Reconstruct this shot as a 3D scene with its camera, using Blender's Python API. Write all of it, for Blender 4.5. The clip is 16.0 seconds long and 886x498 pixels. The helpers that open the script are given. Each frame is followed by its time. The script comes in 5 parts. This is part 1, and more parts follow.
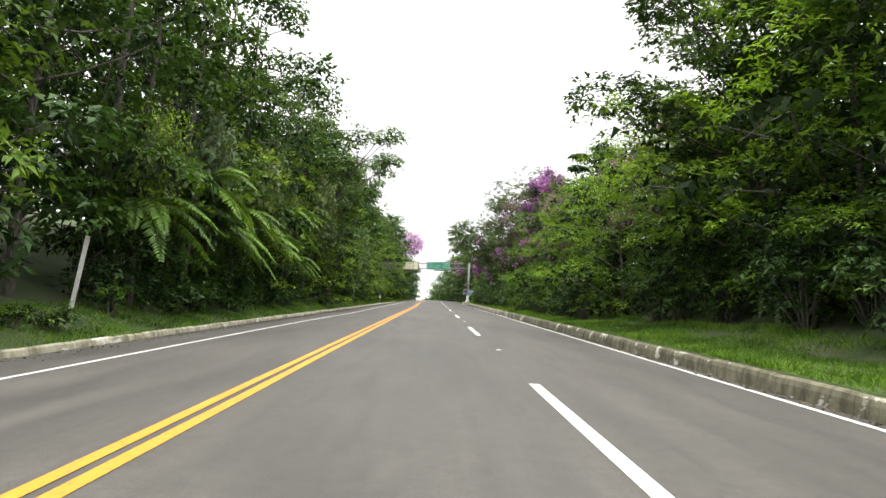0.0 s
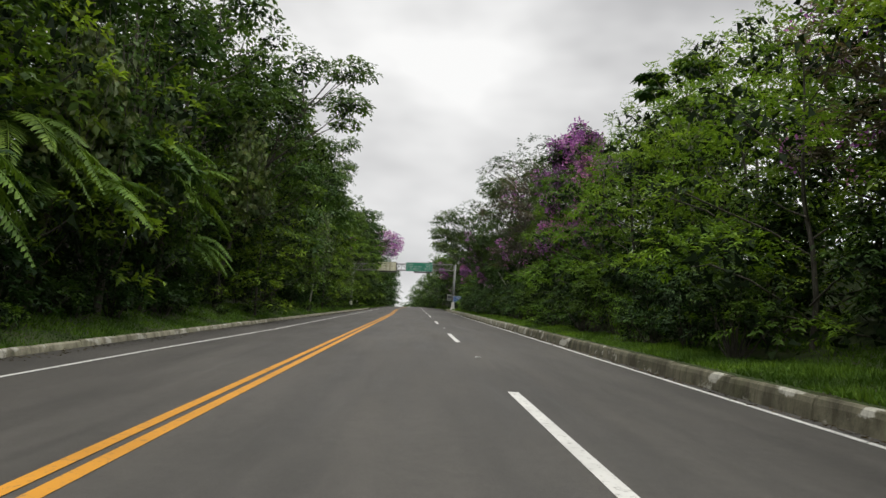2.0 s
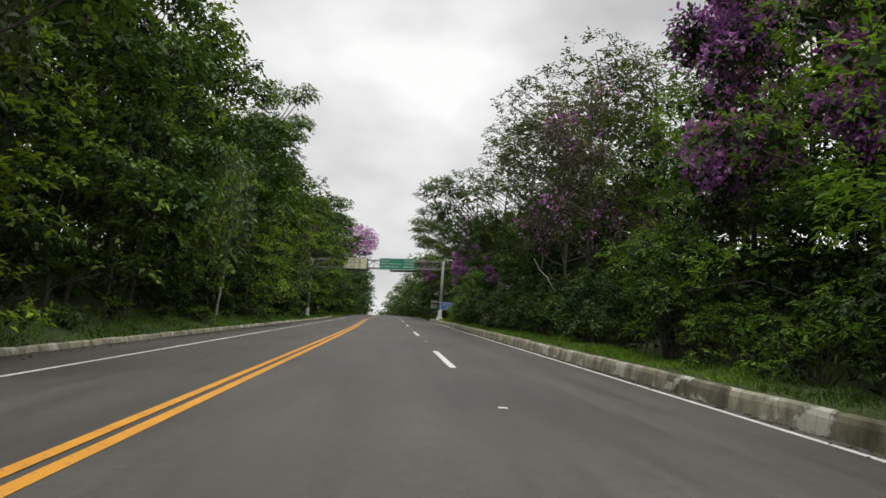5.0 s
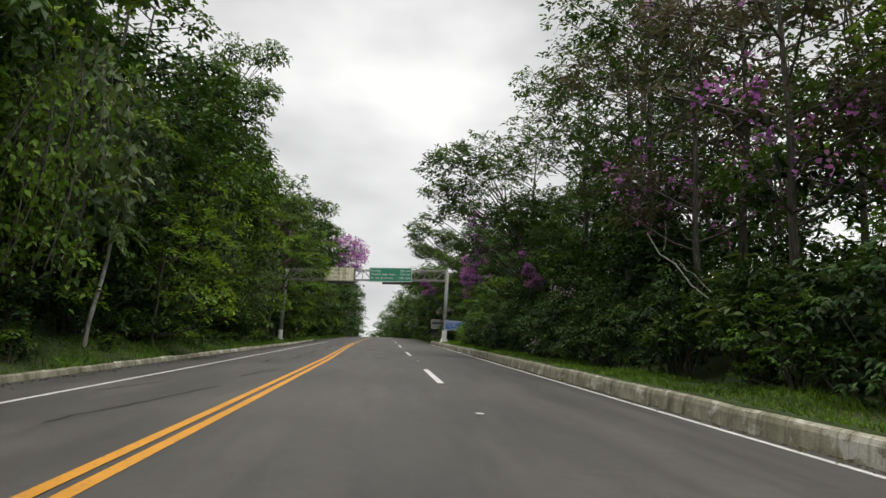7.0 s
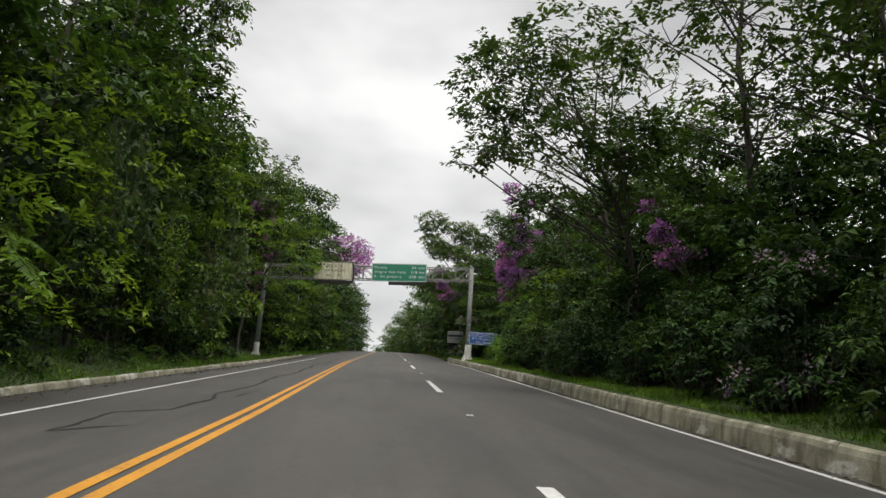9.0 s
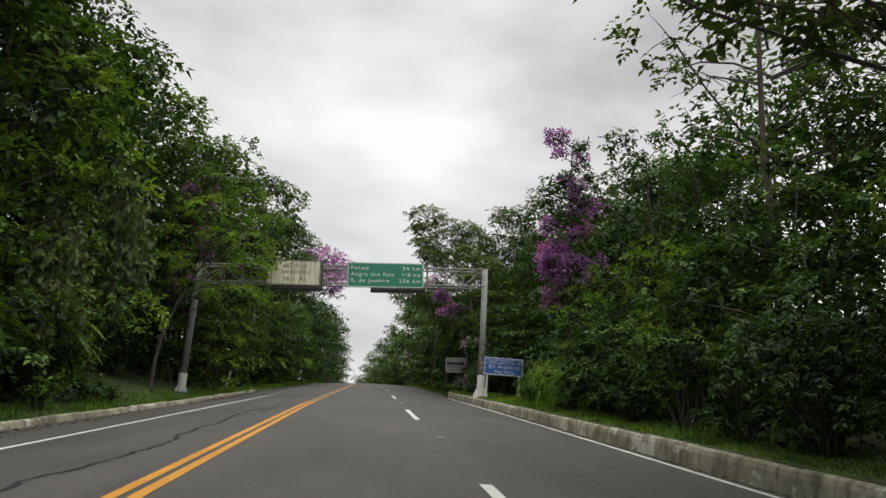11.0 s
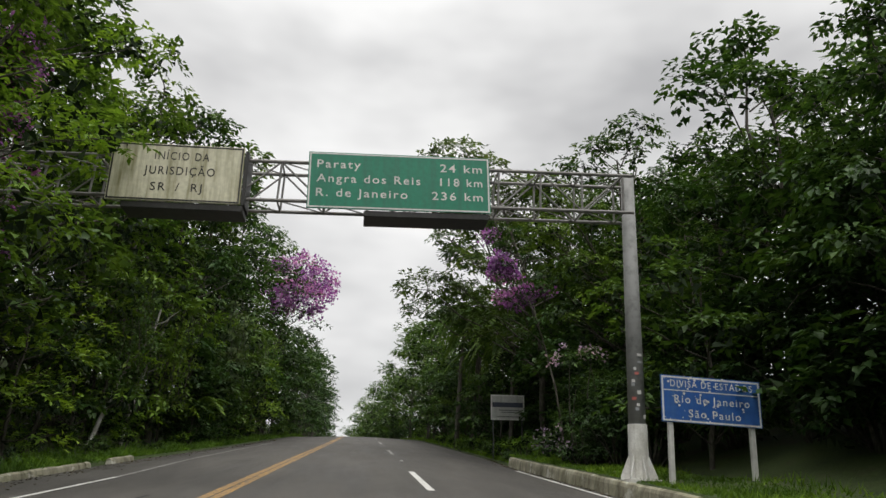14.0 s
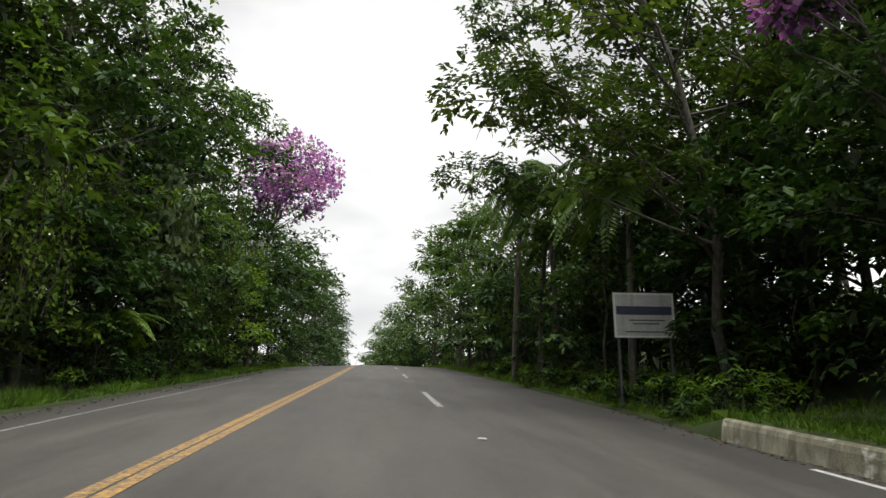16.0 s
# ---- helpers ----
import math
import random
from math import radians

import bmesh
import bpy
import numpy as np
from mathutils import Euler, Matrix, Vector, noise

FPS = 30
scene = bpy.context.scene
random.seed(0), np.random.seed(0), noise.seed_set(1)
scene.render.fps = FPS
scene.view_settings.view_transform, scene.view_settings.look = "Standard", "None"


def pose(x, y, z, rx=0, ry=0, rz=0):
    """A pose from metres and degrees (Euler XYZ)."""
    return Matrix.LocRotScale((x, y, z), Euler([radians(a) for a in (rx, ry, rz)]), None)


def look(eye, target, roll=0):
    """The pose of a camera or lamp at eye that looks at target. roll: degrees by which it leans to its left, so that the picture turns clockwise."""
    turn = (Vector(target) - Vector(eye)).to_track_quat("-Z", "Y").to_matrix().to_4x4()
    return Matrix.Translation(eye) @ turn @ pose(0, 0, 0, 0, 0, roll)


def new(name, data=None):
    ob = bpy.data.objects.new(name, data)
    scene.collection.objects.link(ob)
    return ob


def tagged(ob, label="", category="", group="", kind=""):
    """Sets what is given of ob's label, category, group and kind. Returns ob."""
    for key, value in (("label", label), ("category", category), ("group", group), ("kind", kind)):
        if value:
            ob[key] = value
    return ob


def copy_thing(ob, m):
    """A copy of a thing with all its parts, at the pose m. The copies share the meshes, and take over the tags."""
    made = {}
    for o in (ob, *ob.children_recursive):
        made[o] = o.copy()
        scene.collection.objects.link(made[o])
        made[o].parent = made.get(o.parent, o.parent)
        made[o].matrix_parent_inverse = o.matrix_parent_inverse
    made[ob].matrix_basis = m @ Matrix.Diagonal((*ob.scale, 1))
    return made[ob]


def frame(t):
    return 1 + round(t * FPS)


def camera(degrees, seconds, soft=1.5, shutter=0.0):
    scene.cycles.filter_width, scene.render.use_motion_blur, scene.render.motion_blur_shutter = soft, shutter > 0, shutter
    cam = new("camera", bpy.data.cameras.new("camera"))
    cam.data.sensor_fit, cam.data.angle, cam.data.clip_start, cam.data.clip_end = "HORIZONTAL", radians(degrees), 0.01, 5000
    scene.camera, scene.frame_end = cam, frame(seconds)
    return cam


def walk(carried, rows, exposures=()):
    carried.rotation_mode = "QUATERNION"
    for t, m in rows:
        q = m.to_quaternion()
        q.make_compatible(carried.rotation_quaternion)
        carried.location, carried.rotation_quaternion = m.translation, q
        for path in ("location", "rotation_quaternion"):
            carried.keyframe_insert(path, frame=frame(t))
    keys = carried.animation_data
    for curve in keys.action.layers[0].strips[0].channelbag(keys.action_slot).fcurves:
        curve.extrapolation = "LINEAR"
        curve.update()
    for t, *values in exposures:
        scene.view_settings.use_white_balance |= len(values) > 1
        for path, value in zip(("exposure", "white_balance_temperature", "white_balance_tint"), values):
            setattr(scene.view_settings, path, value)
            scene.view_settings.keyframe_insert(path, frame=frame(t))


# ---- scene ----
# the road climbs along +y; x = 0 is the line of the car
cam = camera(62.8, 16.0)
METRES, EYE, TILT, LEAN, TURN = 133.0, 1.17, 0.0, 0.0, -0.5
ROWS = [
    (0.0, 0.0, 0.0, 0.0, -0.55, 9.56, -3.27),
    (0.5, -0.0003, 0.0367, 0.0035, -0.24, 10.54, -3.14),
    (1.0, -0.0002, 0.0705, 0.0069, -1.61, 10.28, -3.14),
    (1.5, -0.0005, 0.1041, 0.0104, -1.37, 8.81, -3.7),
    (2.0, -0.001, 0.1371, 0.0139, -2.16, 10.15, -3.66),
    (2.5, -0.0012, 0.1698, 0.0172, -3.62, 10.72, -4.61),
    (3.0, -0.0016, 0.2017, 0.0205, -2.62, 10.83, -3.71),
    (3.5, -0.0018, 0.2337, 0.0236, -3.0, 10.06, -4.18),
    (4.0, -0.0018, 0.2655, 0.0267, -3.53, 10.49, -4.24),
    (6.5, -0.0029, 0.4214, 0.0423, -4.53, 11.5, -3.44),
    (7.0, -0.0034, 0.4515, 0.0455, -4.55, 12.55, -3.13),
    (7.5, -0.0037, 0.4813, 0.0485, -4.52, 12.37, -3.24),
    (8.0, -0.004, 0.513, 0.0517, -4.81, 13.19, -3.44),
    (8.5, -0.0044, 0.5426, 0.0549, -4.55, 13.86, -3.65),
    (9.0, -0.0045, 0.5722, 0.0578, -4.14, 13.64, -3.63),
    (9.5, -0.0046, 0.6014, 0.0608, -4.66, 14.34, -3.06),
    (10.0, -0.0049, 0.6304, 0.0639, -4.85, 15.09, -3.24),
    (12.5, -0.0068, 0.7816, 0.0797, -6.13, 16.85, -2.67),
    (13.0, -0.0071, 0.8115, 0.0827, -5.99, 17.2, -2.87),
    (13.5, -0.0072, 0.8419, 0.0858, -5.82, 17.97, -2.39),
    (14.0, -0.0075, 0.872, 0.0887, -6.02, 19.83, -2.73),
    (14.5, -0.008, 0.9022, 0.0918, -5.53, 20.56, -2.08),
    (15.0, -0.0083, 0.9321, 0.0949, -5.86, 19.9, -2.12),
    (15.5, -0.0084, 0.9625, 0.0981, -5.68, 17.28, -1.71),
    (16.0, -0.0087, 0.9948, 0.1012, -4.83, 14.1, -1.94),
]
walk(cam, [(t, pose(0, 0, EYE, TILT, LEAN, TURN) @ pose(METRES * x, METRES * y, METRES * z, 90 + pitch, roll, yaw)) for t, x, y, z, yaw, pitch, roll in ROWS],
     exposures=[(0.0, 1.05), (0.5, 0.45), (1.0, 0.06), (1.6, -0.1), (3.0, -0.1), (6.5, -0.04), (10.0, -0.05), (13.0, -0.1), (14.3, 0.0), (15.0, 0.7), (15.4, 0.5), (16.0, 0.3)])

# ---- world and light: an overcast noon ----
world = bpy.data.worlds.new("overcast_sky")
scene.world = world
world.use_nodes = True
wt = world.node_tree
wt.nodes.clear()
w_out = wt.nodes.new("ShaderNodeOutputWorld")
w_bg = wt.nodes.new("ShaderNodeBackground")
w_sky = wt.nodes.new("ShaderNodeTexSky")
w_sky.sky_type = "NISHITA"
w_sky.sun_disc = False
w_sky.sun_elevation = radians(74)
w_sky.sun_rotation = radians(190)
w_tc = wt.nodes.new("ShaderNodeTexCoord")
w_map = wt.nodes.new("ShaderNodeMapping")
w_map.inputs["Scale"].default_value = (1.0, 0.55, 2.2)
w_map.inputs["Rotation"].default_value = (0.0, 0.0, 0.45)
w_noise = wt.nodes.new("ShaderNodeTexNoise")
w_noise.inputs["Scale"].default_value = 2.3
w_noise.inputs["Detail"].default_value = 4.0
w_noise.inputs["Roughness"].default_value = 0.48
w_ramp = wt.nodes.new("ShaderNodeValToRGB")
w_ramp.color_ramp.elements[0].position = 0.36
w_ramp.color_ramp.elements[0].color = (0.52, 0.517, 0.52, 1)
w_ramp.color_ramp.elements[1].position = 0.62
w_ramp.color_ramp.elements[1].color = (1.02, 1.015, 1.0, 1)
w_mul = wt.nodes.new("ShaderNodeMix")
w_mul.data_type = "RGBA"
w_mul.blend_type = "ADD"
w_mul.inputs["Factor"].default_value = 0.006
wt.links.new(w_tc.outputs["Generated"], w_map.inputs["Vector"])
wt.links.new(w_map.outputs["Vector"], w_noise.inputs["Vector"])
wt.links.new(w_noise.outputs["Fac"], w_ramp.inputs["Fac"])
wt.links.new(w_ramp.outputs["Color"], w_mul.inputs["A"])
wt.links.new(w_sky.outputs["Color"], w_mul.inputs["B"])
wt.links.new(w_mul.outputs["Result"], w_bg.inputs["Color"])
w_bg.inputs["Strength"].default_value = 1.0
wt.links.new(w_bg.outputs["Background"], w_out.inputs["Surface"])

sun = new("sun", bpy.data.lights.new("sun", "SUN"))
sun.data.energy = 3.5
sun.data.angle = radians(60)
sun.data.color = (1.0, 0.97, 0.92)
sun.matrix_world = look((3, -17, 60), (0, 0, 0))

# ---- materials ----


def shader(name):
    m = bpy.data.materials.new(name)
    m.use_nodes = True
    t = m.node_tree
    return m, t, t.nodes["Principled BSDF"]


def add(t, kind, **values):
    n = t.nodes.new(kind)
    for k, v in values.items():
        n.inputs[k].default_value = v
    return n


def ramp(t, source, stops):
    r = t.nodes.new("ShaderNodeValToRGB")
    e = r.color_ramp.elements
    while len(e) < len(stops):
        e.new(0.5)
    for el, (p, c) in zip(e, stops):
        el.position = p
        el.color = (*c, 1)
    t.links.new(source, r.inputs["Fac"])
    return r.outputs["Color"]


def mixed(t, fac, a, b, blend="MIX"):
    m = t.nodes.new("ShaderNodeMix")
    m.data_type = "RGBA"
    m.blend_type = blend
    for key, v in (("Factor", fac), ("A", a), ("B", b)):
        if isinstance(v, (int, float)):
            m.inputs[key].default_value = v
        elif isinstance(v, tuple):
            m.inputs[key].default_value = (*v, 1)
        else:
            t.links.new(v, m.inputs[key])
    return m.outputs["Result"]


def coords(t, scale=(1, 1, 1)):
    c = t.nodes.new("ShaderNodeTexCoord")
    m = t.nodes.new("ShaderNodeMapping")
    m.inputs["Scale"].default_value = scale
    t.links.new(c.outputs["Object"], m.inputs["Vector"])
    return m.outputs["Vector"]


def noisy(t, vector, scale, detail=4.0, rough=0.55):
    n = add(t, "ShaderNodeTexNoise", Scale=scale, Detail=detail, Roughness=rough)
    t.links.new(vector, n.inputs["Vector"])
    return n.outputs["Fac"]


def bumped(t, bsdf, height, strength, distance):
    b = add(t, "ShaderNodeBump", Strength=strength, Distance=distance)
    t.links.new(height, b.inputs["Height"])
    t.links.new(b.outputs["Normal"], bsdf.inputs["Normal"])


def leaf_material(name, dark, mid, light, gloss=0.5, through_light=0.26, vary=1.0):
    """Leaves: colour differs from leaf to leaf and from bough to bough; some light shines through."""
    m, t, b = shader(name)
    geo = t.nodes.new("ShaderNodeNewGeometry")
    per = ramp(t, geo.outputs["Random Per Island"], [(0.0, dark), (0.55, mid), (1.0, light)])
    patch = noisy(t, coords(t, (1, 1, 1.6)), 0.5, 2.5)
    info = t.nodes.new("ShaderNodeObjectInfo")
    # random bough-scale tones, set to imitate lit sprays against dark gaps
    tone = ramp(t, patch, [(0.36, (0.5, 0.54, 0.52)), (0.5, (0.95, 0.95, 0.92)), (0.64, (1.4, 1.32, 1.0))])
    col = mixed(t, 1.0, per, tone, "MULTIPLY")
    own = ramp(t, info.outputs["Random"], [(0.0, (0.74, 0.82, 0.8)), (0.5, (1.0, 1.0, 1.0)), (1.0, (1.22, 1.15, 0.85))])
    col = mixed(t, vary, col, mixed(t, 1.0, col, own, "MULTIPLY"))
    t.links.new(col, b.inputs["Base Color"])
    b.inputs["Roughness"].default_value = gloss
    b.inputs["Specular IOR Level"].default_value = 0.22
    tr = t.nodes.new("ShaderNodeBsdfTranslucent")
    glow = mixed(t, 1.0, col, (1.3, 1.25, 0.65) if vary else (1.2, 1.1, 1.2), "MULTIPLY")
    t.links.new(glow, tr.inputs["Color"])
    mix = t.nodes.new("ShaderNodeMixShader")
    mix.inputs["Fac"].default_value = through_light
    t.links.new(b.outputs["BSDF"], mix.inputs[1])
    t.links.new(tr.outputs["BSDF"], mix.inputs[2])
    t.links.new(mix.outputs["Shader"], t.nodes["Material Output"].inputs["Surface"])
    return m


LEAF = {
    "mid": leaf_material("leaf_mid_green", (0.053, 0.108, 0.0227), (0.0757, 0.144, 0.0312), (0.115, 0.195, 0.0505)),
    "dark": leaf_material("leaf_dark_green", (0.031, 0.072, 0.019), (0.045, 0.1, 0.0251), (0.0745, 0.135, 0.0458)),
    "bright": leaf_material("leaf_yellow_green", (0.113, 0.209, 0.0272), (0.157, 0.27, 0.0389), (0.218, 0.334, 0.0642), 0.5, 0.34),
    "lace": leaf_material("leaf_fresh_green", (0.0908, 0.185, 0.0242), (0.127, 0.24, 0.0333), (0.182, 0.309, 0.0546), 0.5, 0.34),
    "fern": leaf_material("leaf_fern", (0.0845, 0.166, 0.0247), (0.121, 0.219, 0.0361), (0.166, 0.273, 0.0542)),
    "grey": leaf_material("leaf_grey_green", (0.064, 0.112, 0.048), (0.099, 0.153, 0.065), (0.172, 0.219, 0.138)),
    "grass": leaf_material("leaf_grass", (0.0619, 0.137, 0.0136), (0.0976, 0.191, 0.0209), (0.145, 0.248, 0.0376), 0.6),
    "canopy": leaf_material("leaf_canopy_green", (0.0341, 0.0686, 0.0209), (0.0546, 0.101, 0.0295), (0.0922, 0.148, 0.0513), 0.5, 0.3),
    "mauve": leaf_material("leaf_mauve_grey", (0.066, 0.066, 0.05), (0.11, 0.1, 0.09), (0.2, 0.165, 0.185), 0.6, 0.28),
    "dry": leaf_material("leaf_dry_brown", (0.052, 0.039, 0.017), (0.103, 0.077, 0.039), (0.172, 0.138, 0.077), 0.8, 0.15),
    "violet": leaf_material("petal_violet", (0.24, 0.07, 0.28), (0.42, 0.15, 0.47), (0.58, 0.32, 0.62), 0.6, 0.38, 0.0),
    "lilac": leaf_material("petal_pale_lilac", (0.3, 0.2, 0.32), (0.44, 0.33, 0.46), (0.58, 0.48, 0.6), 0.6, 0.3, 0.0),
    # shade inside the crowns, put into the leaf colour
    "core": leaf_material("leaf_inner_shade", (0.012, 0.026, 0.009), (0.018, 0.036, 0.012), (0.028, 0.05, 0.016), 0.8, 0.05, 0.0),
}


def bark_material():
    m, t, b = shader("bark")
    v = coords(t, (6, 6, 1.2))
    n = noisy(t, v, 3.0, 6.0)
    t.links.new(ramp(t, n, [(0.3, (0.035, 0.03, 0.024)), (0.6, (0.1, 0.09, 0.075)), (0.75, (0.2, 0.19, 0.165))]), b.inputs["Base Color"])
    b.inputs["Roughness"].default_value = 0.9
    bumped(t, b, n, 0.7, 0.03)
    return m


def asphalt_material():
    m, t, b = shader("worn_asphalt")
    v = coords(t)
    fine = noisy(t, v, 70.0, 3.0, 0.7)
    mid = noisy(t, v, 6.0, 5.0, 0.65)
    patch = noisy(t, coords(t, (1, 0.35, 1)), 0.5, 5.0)
    streak = noisy(t, coords(t, (0.9, 0.02, 1)), 1.6, 3.0)
    drip = noisy(t, coords(t, (2.2, 0.12, 1)), 1.5, 4.0, 0.6)
    base = ramp(t, patch, [(0.3, (0.053, 0.05, 0.0455)), (0.7, (0.079, 0.0745, 0.068))])
    col = mixed(t, 1.0, base, ramp(t, streak, [(0.35, (0.8, 0.8, 0.8)), (0.65, (1.14, 1.135, 1.12))]), "MULTIPLY")
    col = mixed(t, 1.0, col, ramp(t, drip, [(0.32, (0.85, 0.85, 0.85)), (0.5, (1.0, 1.0, 1.0))]), "MULTIPLY")
    col = mixed(t, 1.0, col, ramp(t, mid, [(0.3, (0.86, 0.86, 0.86)), (0.7, (1.12, 1.12, 1.11))]), "MULTIPLY")
    col = mixed(t, 1.0, col, ramp(t, fine, [(0.3, (0.62, 0.62, 0.63)), (0.7, (1.35, 1.34, 1.31))]), "MULTIPLY")
    t.links.new(col, b.inputs["Base Color"])
    t.links.new(ramp(t, streak, [(0.3, (0.62, 0.62, 0.62)), (0.7, (0.82, 0.82, 0.82))]), b.inputs["Roughness"])
    bumped(t, b, fine, 0.6, 0.01)
    return m


def paint_material(name, colour, wear=0.35, under=(0.09, 0.085, 0.078)):
    m, t, b = shader(name)
    v = coords(t)
    worn = noisy(t, v, 14.0, 6.0, 0.7)
    mask = ramp(t, worn, [(wear, (0, 0, 0)), (wear + 0.16, (1, 1, 1))])
    tone = ramp(t, noisy(t, v, 1.2, 3.0), [(0.3, tuple(0.8 * c for c in colour)), (0.7, colour)])
    t.links.new(mixed(t, mask, under, tone), b.inputs["Base Color"])
    b.inputs["Roughness"].default_value = 0.7
    return m


def concrete_material(name, low, high, stain=0.5, patches=False):
    m, t, b = shader(name)
    v = coords(t)
    drip = noisy(t, coords(t, (1.6, 1.6, 1.0)), 1.6, 6.0, 0.6)
    fine = noisy(t, v, 35.0, 4.0, 0.6)
    base = ramp(t, drip, [(0.36, low), (0.5, tuple(0.5 * (a + c) for a, c in zip(low, high))), (0.64, high)])
    moss = ramp(t, noisy(t, v, 1.1, 4.0), [(0.45, (1, 1, 1)), (0.75, (0.55, 0.6, 0.42))])
    col = mixed(t, stain, base, mixed(t, 1.0, base, moss, "MULTIPLY"))
    if patches:
        # lichen and old whitewash in ragged pale patches, dark runs between them
        pale = ramp(t, noisy(t, coords(t, (1, 0.55, 1.0)), 1.9, 7.0, 0.62), [(0.56, (0, 0, 0)), (0.61, (0.85, 0.85, 0.85))])
        col = mixed(t, pale, col, (0.6, 0.59, 0.52))
        runs = ramp(t, noisy(t, coords(t, (1, 3.2, 0.5)), 1.5, 5.0, 0.6), [(0.36, (0.3, 0.28, 0.22)), (0.47, (1, 1, 1))])
        col = mixed(t, 0.55, col, mixed(t, 1.0, col, runs, "MULTIPLY"))
    col = mixed(t, 1.0, col, ramp(t, fine, [(0.3, (0.8, 0.8, 0.8)), (0.7, (1.12, 1.12, 1.12))]), "MULTIPLY")
    t.links.new(col, b.inputs["Base Color"])
    b.inputs["Roughness"].default_value = 0.88
    bumped(t, b, fine, 0.5, 0.01)
    return m


def ground_material():
    m, t, b = shader("forest_ground")
    v = coords(t)
    a = noisy(t, v, 0.8, 5.0)
    f = noisy(t, v, 12.0, 5.0, 0.7)
    col = ramp(t, a, [(0.3, (0.026, 0.044, 0.011)), (0.52, (0.044, 0.07, 0.015)), (0.74, (0.05, 0.045, 0.024))])
    col = mixed(t, 1.0, col, ramp(t, f, [(0.3, (0.6, 0.6, 0.6)), (0.7, (1.35, 1.35, 1.2))]), "MULTIPLY")
    t.links.new(col, b.inputs["Base Color"])
    b.inputs["Roughness"].default_value = 0.95
    bumped(t, b, f, 0.8, 0.05)
    return m


def metal_material(name, colour, rough=0.6, metallic=0.3):
    m, t, b = shader(name)
    v = coords(t)
    n = noisy(t, v, 5.0, 6.0, 0.65)
    t.links.new(ramp(t, n, [(0.28, tuple(0.6 * c for c in colour)), (0.5, colour), (0.8, tuple(min(1, 1.15 * c) for c in colour))]), b.inputs["Base Color"])
    b.inputs["Roughness"].default_value = rough
    b.inputs["Metallic"].default_value = metallic
    return m


def board_material(name, colour, dirt, amount, streak=(4, 4, 0.35)):
    """A painted board with rain streaks and grime."""
    m, t, b = shader(name)
    d = noisy(t, coords(t, streak), 1.6, 5.0, 0.6)
    mask = ramp(t, d, [(0.42, (0, 0, 0)), (0.72, (amount, amount, amount))])
    fine = ramp(t, noisy(t, coords(t), 9.0, 5.0), [(0.3, (0.86, 0.86, 0.86)), (0.7, (1.08, 1.08, 1.08))])
    t.links.new(mixed(t, 1.0, mixed(t, mask, colour, dirt), fine, "MULTIPLY"), b.inputs["Base Color"])
    b.inputs["Roughness"].default_value = 0.5
    return m


BARK = bark_material()
PALE_BARK = concrete_material("pale_bark", (0.16, 0.15, 0.13), (0.46, 0.45, 0.42), 0.5)
ASPHALT = asphalt_material()
YELLOW = paint_material("yellow_road_paint", (0.6, 0.27, 0.02), 0.28)
WHITE_LINE = paint_material("white_road_paint", (0.66, 0.66, 0.63), 0.28)
FADED = paint_material("faded_yellow_paint", (0.46, 0.26, 0.06), 0.42)
FADED_WHITE = paint_material("faded_white_road_paint", (0.5, 0.5, 0.48), 0.42)
MOSSY = concrete_material("mossy_kerb_concrete", (0.075, 0.07, 0.042), (0.22, 0.205, 0.14), 0.8, True)
CONCRETE = concrete_material("kerb_concrete", (0.17, 0.16, 0.11), (0.41, 0.39, 0.29), 0.6, True)
PLINTH = concrete_material("white_painted_plinth", (0.6, 0.59, 0.55), (0.8, 0.8, 0.77), 0.2)
GROUND = ground_material()
STEEL = metal_material("weathered_grey_steel", (0.2, 0.195, 0.185))
DARK_STEEL = metal_material("dark_grey_steel", (0.1, 0.105, 0.11), 0.6)
POST_STEEL = metal_material("painted_grey_post", (0.21, 0.215, 0.21), 0.7, 0.0)
GREEN_BOARD = board_material("green_sign_face", (0.01, 0.215, 0.125), (0.03, 0.13, 0.09), 0.6)
CREAM_BOARD = board_material("cream_sign_face", (0.64, 0.62, 0.47), (0.24, 0.22, 0.1), 0.95)
BLUE_BOARD = board_material("blue_sign_face", (0.02, 0.1, 0.36), (0.06, 0.14, 0.3), 0.5)
GREY_BOARD = board_material("pale_sign_face", (0.45, 0.46, 0.44), (0.28, 0.29, 0.26), 0.7)
SIGN_WHITE = board_material("sign_white_lettering", (0.7, 0.71, 0.69), (0.45, 0.47, 0.45), 0.6)
SIGN_BLACK = board_material("sign_black_lettering", (0.015, 0.015, 0.014), (0.04, 0.04, 0.035), 0.6)
CRACK = metal_material("crack_sealant", (0.008, 0.008, 0.009), 0.95, 0.0)
WHITE_POST = board_material("white_painted_post", (0.62, 0.62, 0.6), (0.35, 0.35, 0.3), 0.6)

# ---- plan ----
GANTRY_Y = 132.0


def smooth(a, b, v):
    u = np.clip((v - a) / (b - a), 0, 1)
    return u * u * (3 - 2 * u)


def grade(y):
    """Height of the road's crown line: a steady climb, then a crest."""
    y = np.asarray(y, float)
    a, b, g0, g1 = 190.0, 330.0, 0.1017, -0.05
    u = np.clip(y, a, b) - a
    return g0 * np.minimum(y, a) + g0 * u + (g1 - g0) * u * u / (2 * (b - a)) + g1 * np.maximum(y - b, 0)


def cross(x):
    """The road's fall to either side."""
    return np.interp(x, [-9.0, -2.1, 1.43, 5.5, 8.0], [-0.53, -0.08, 0.04, -0.01, -0.04])


def road_z(x, y):
    return grade(y) + cross(x)


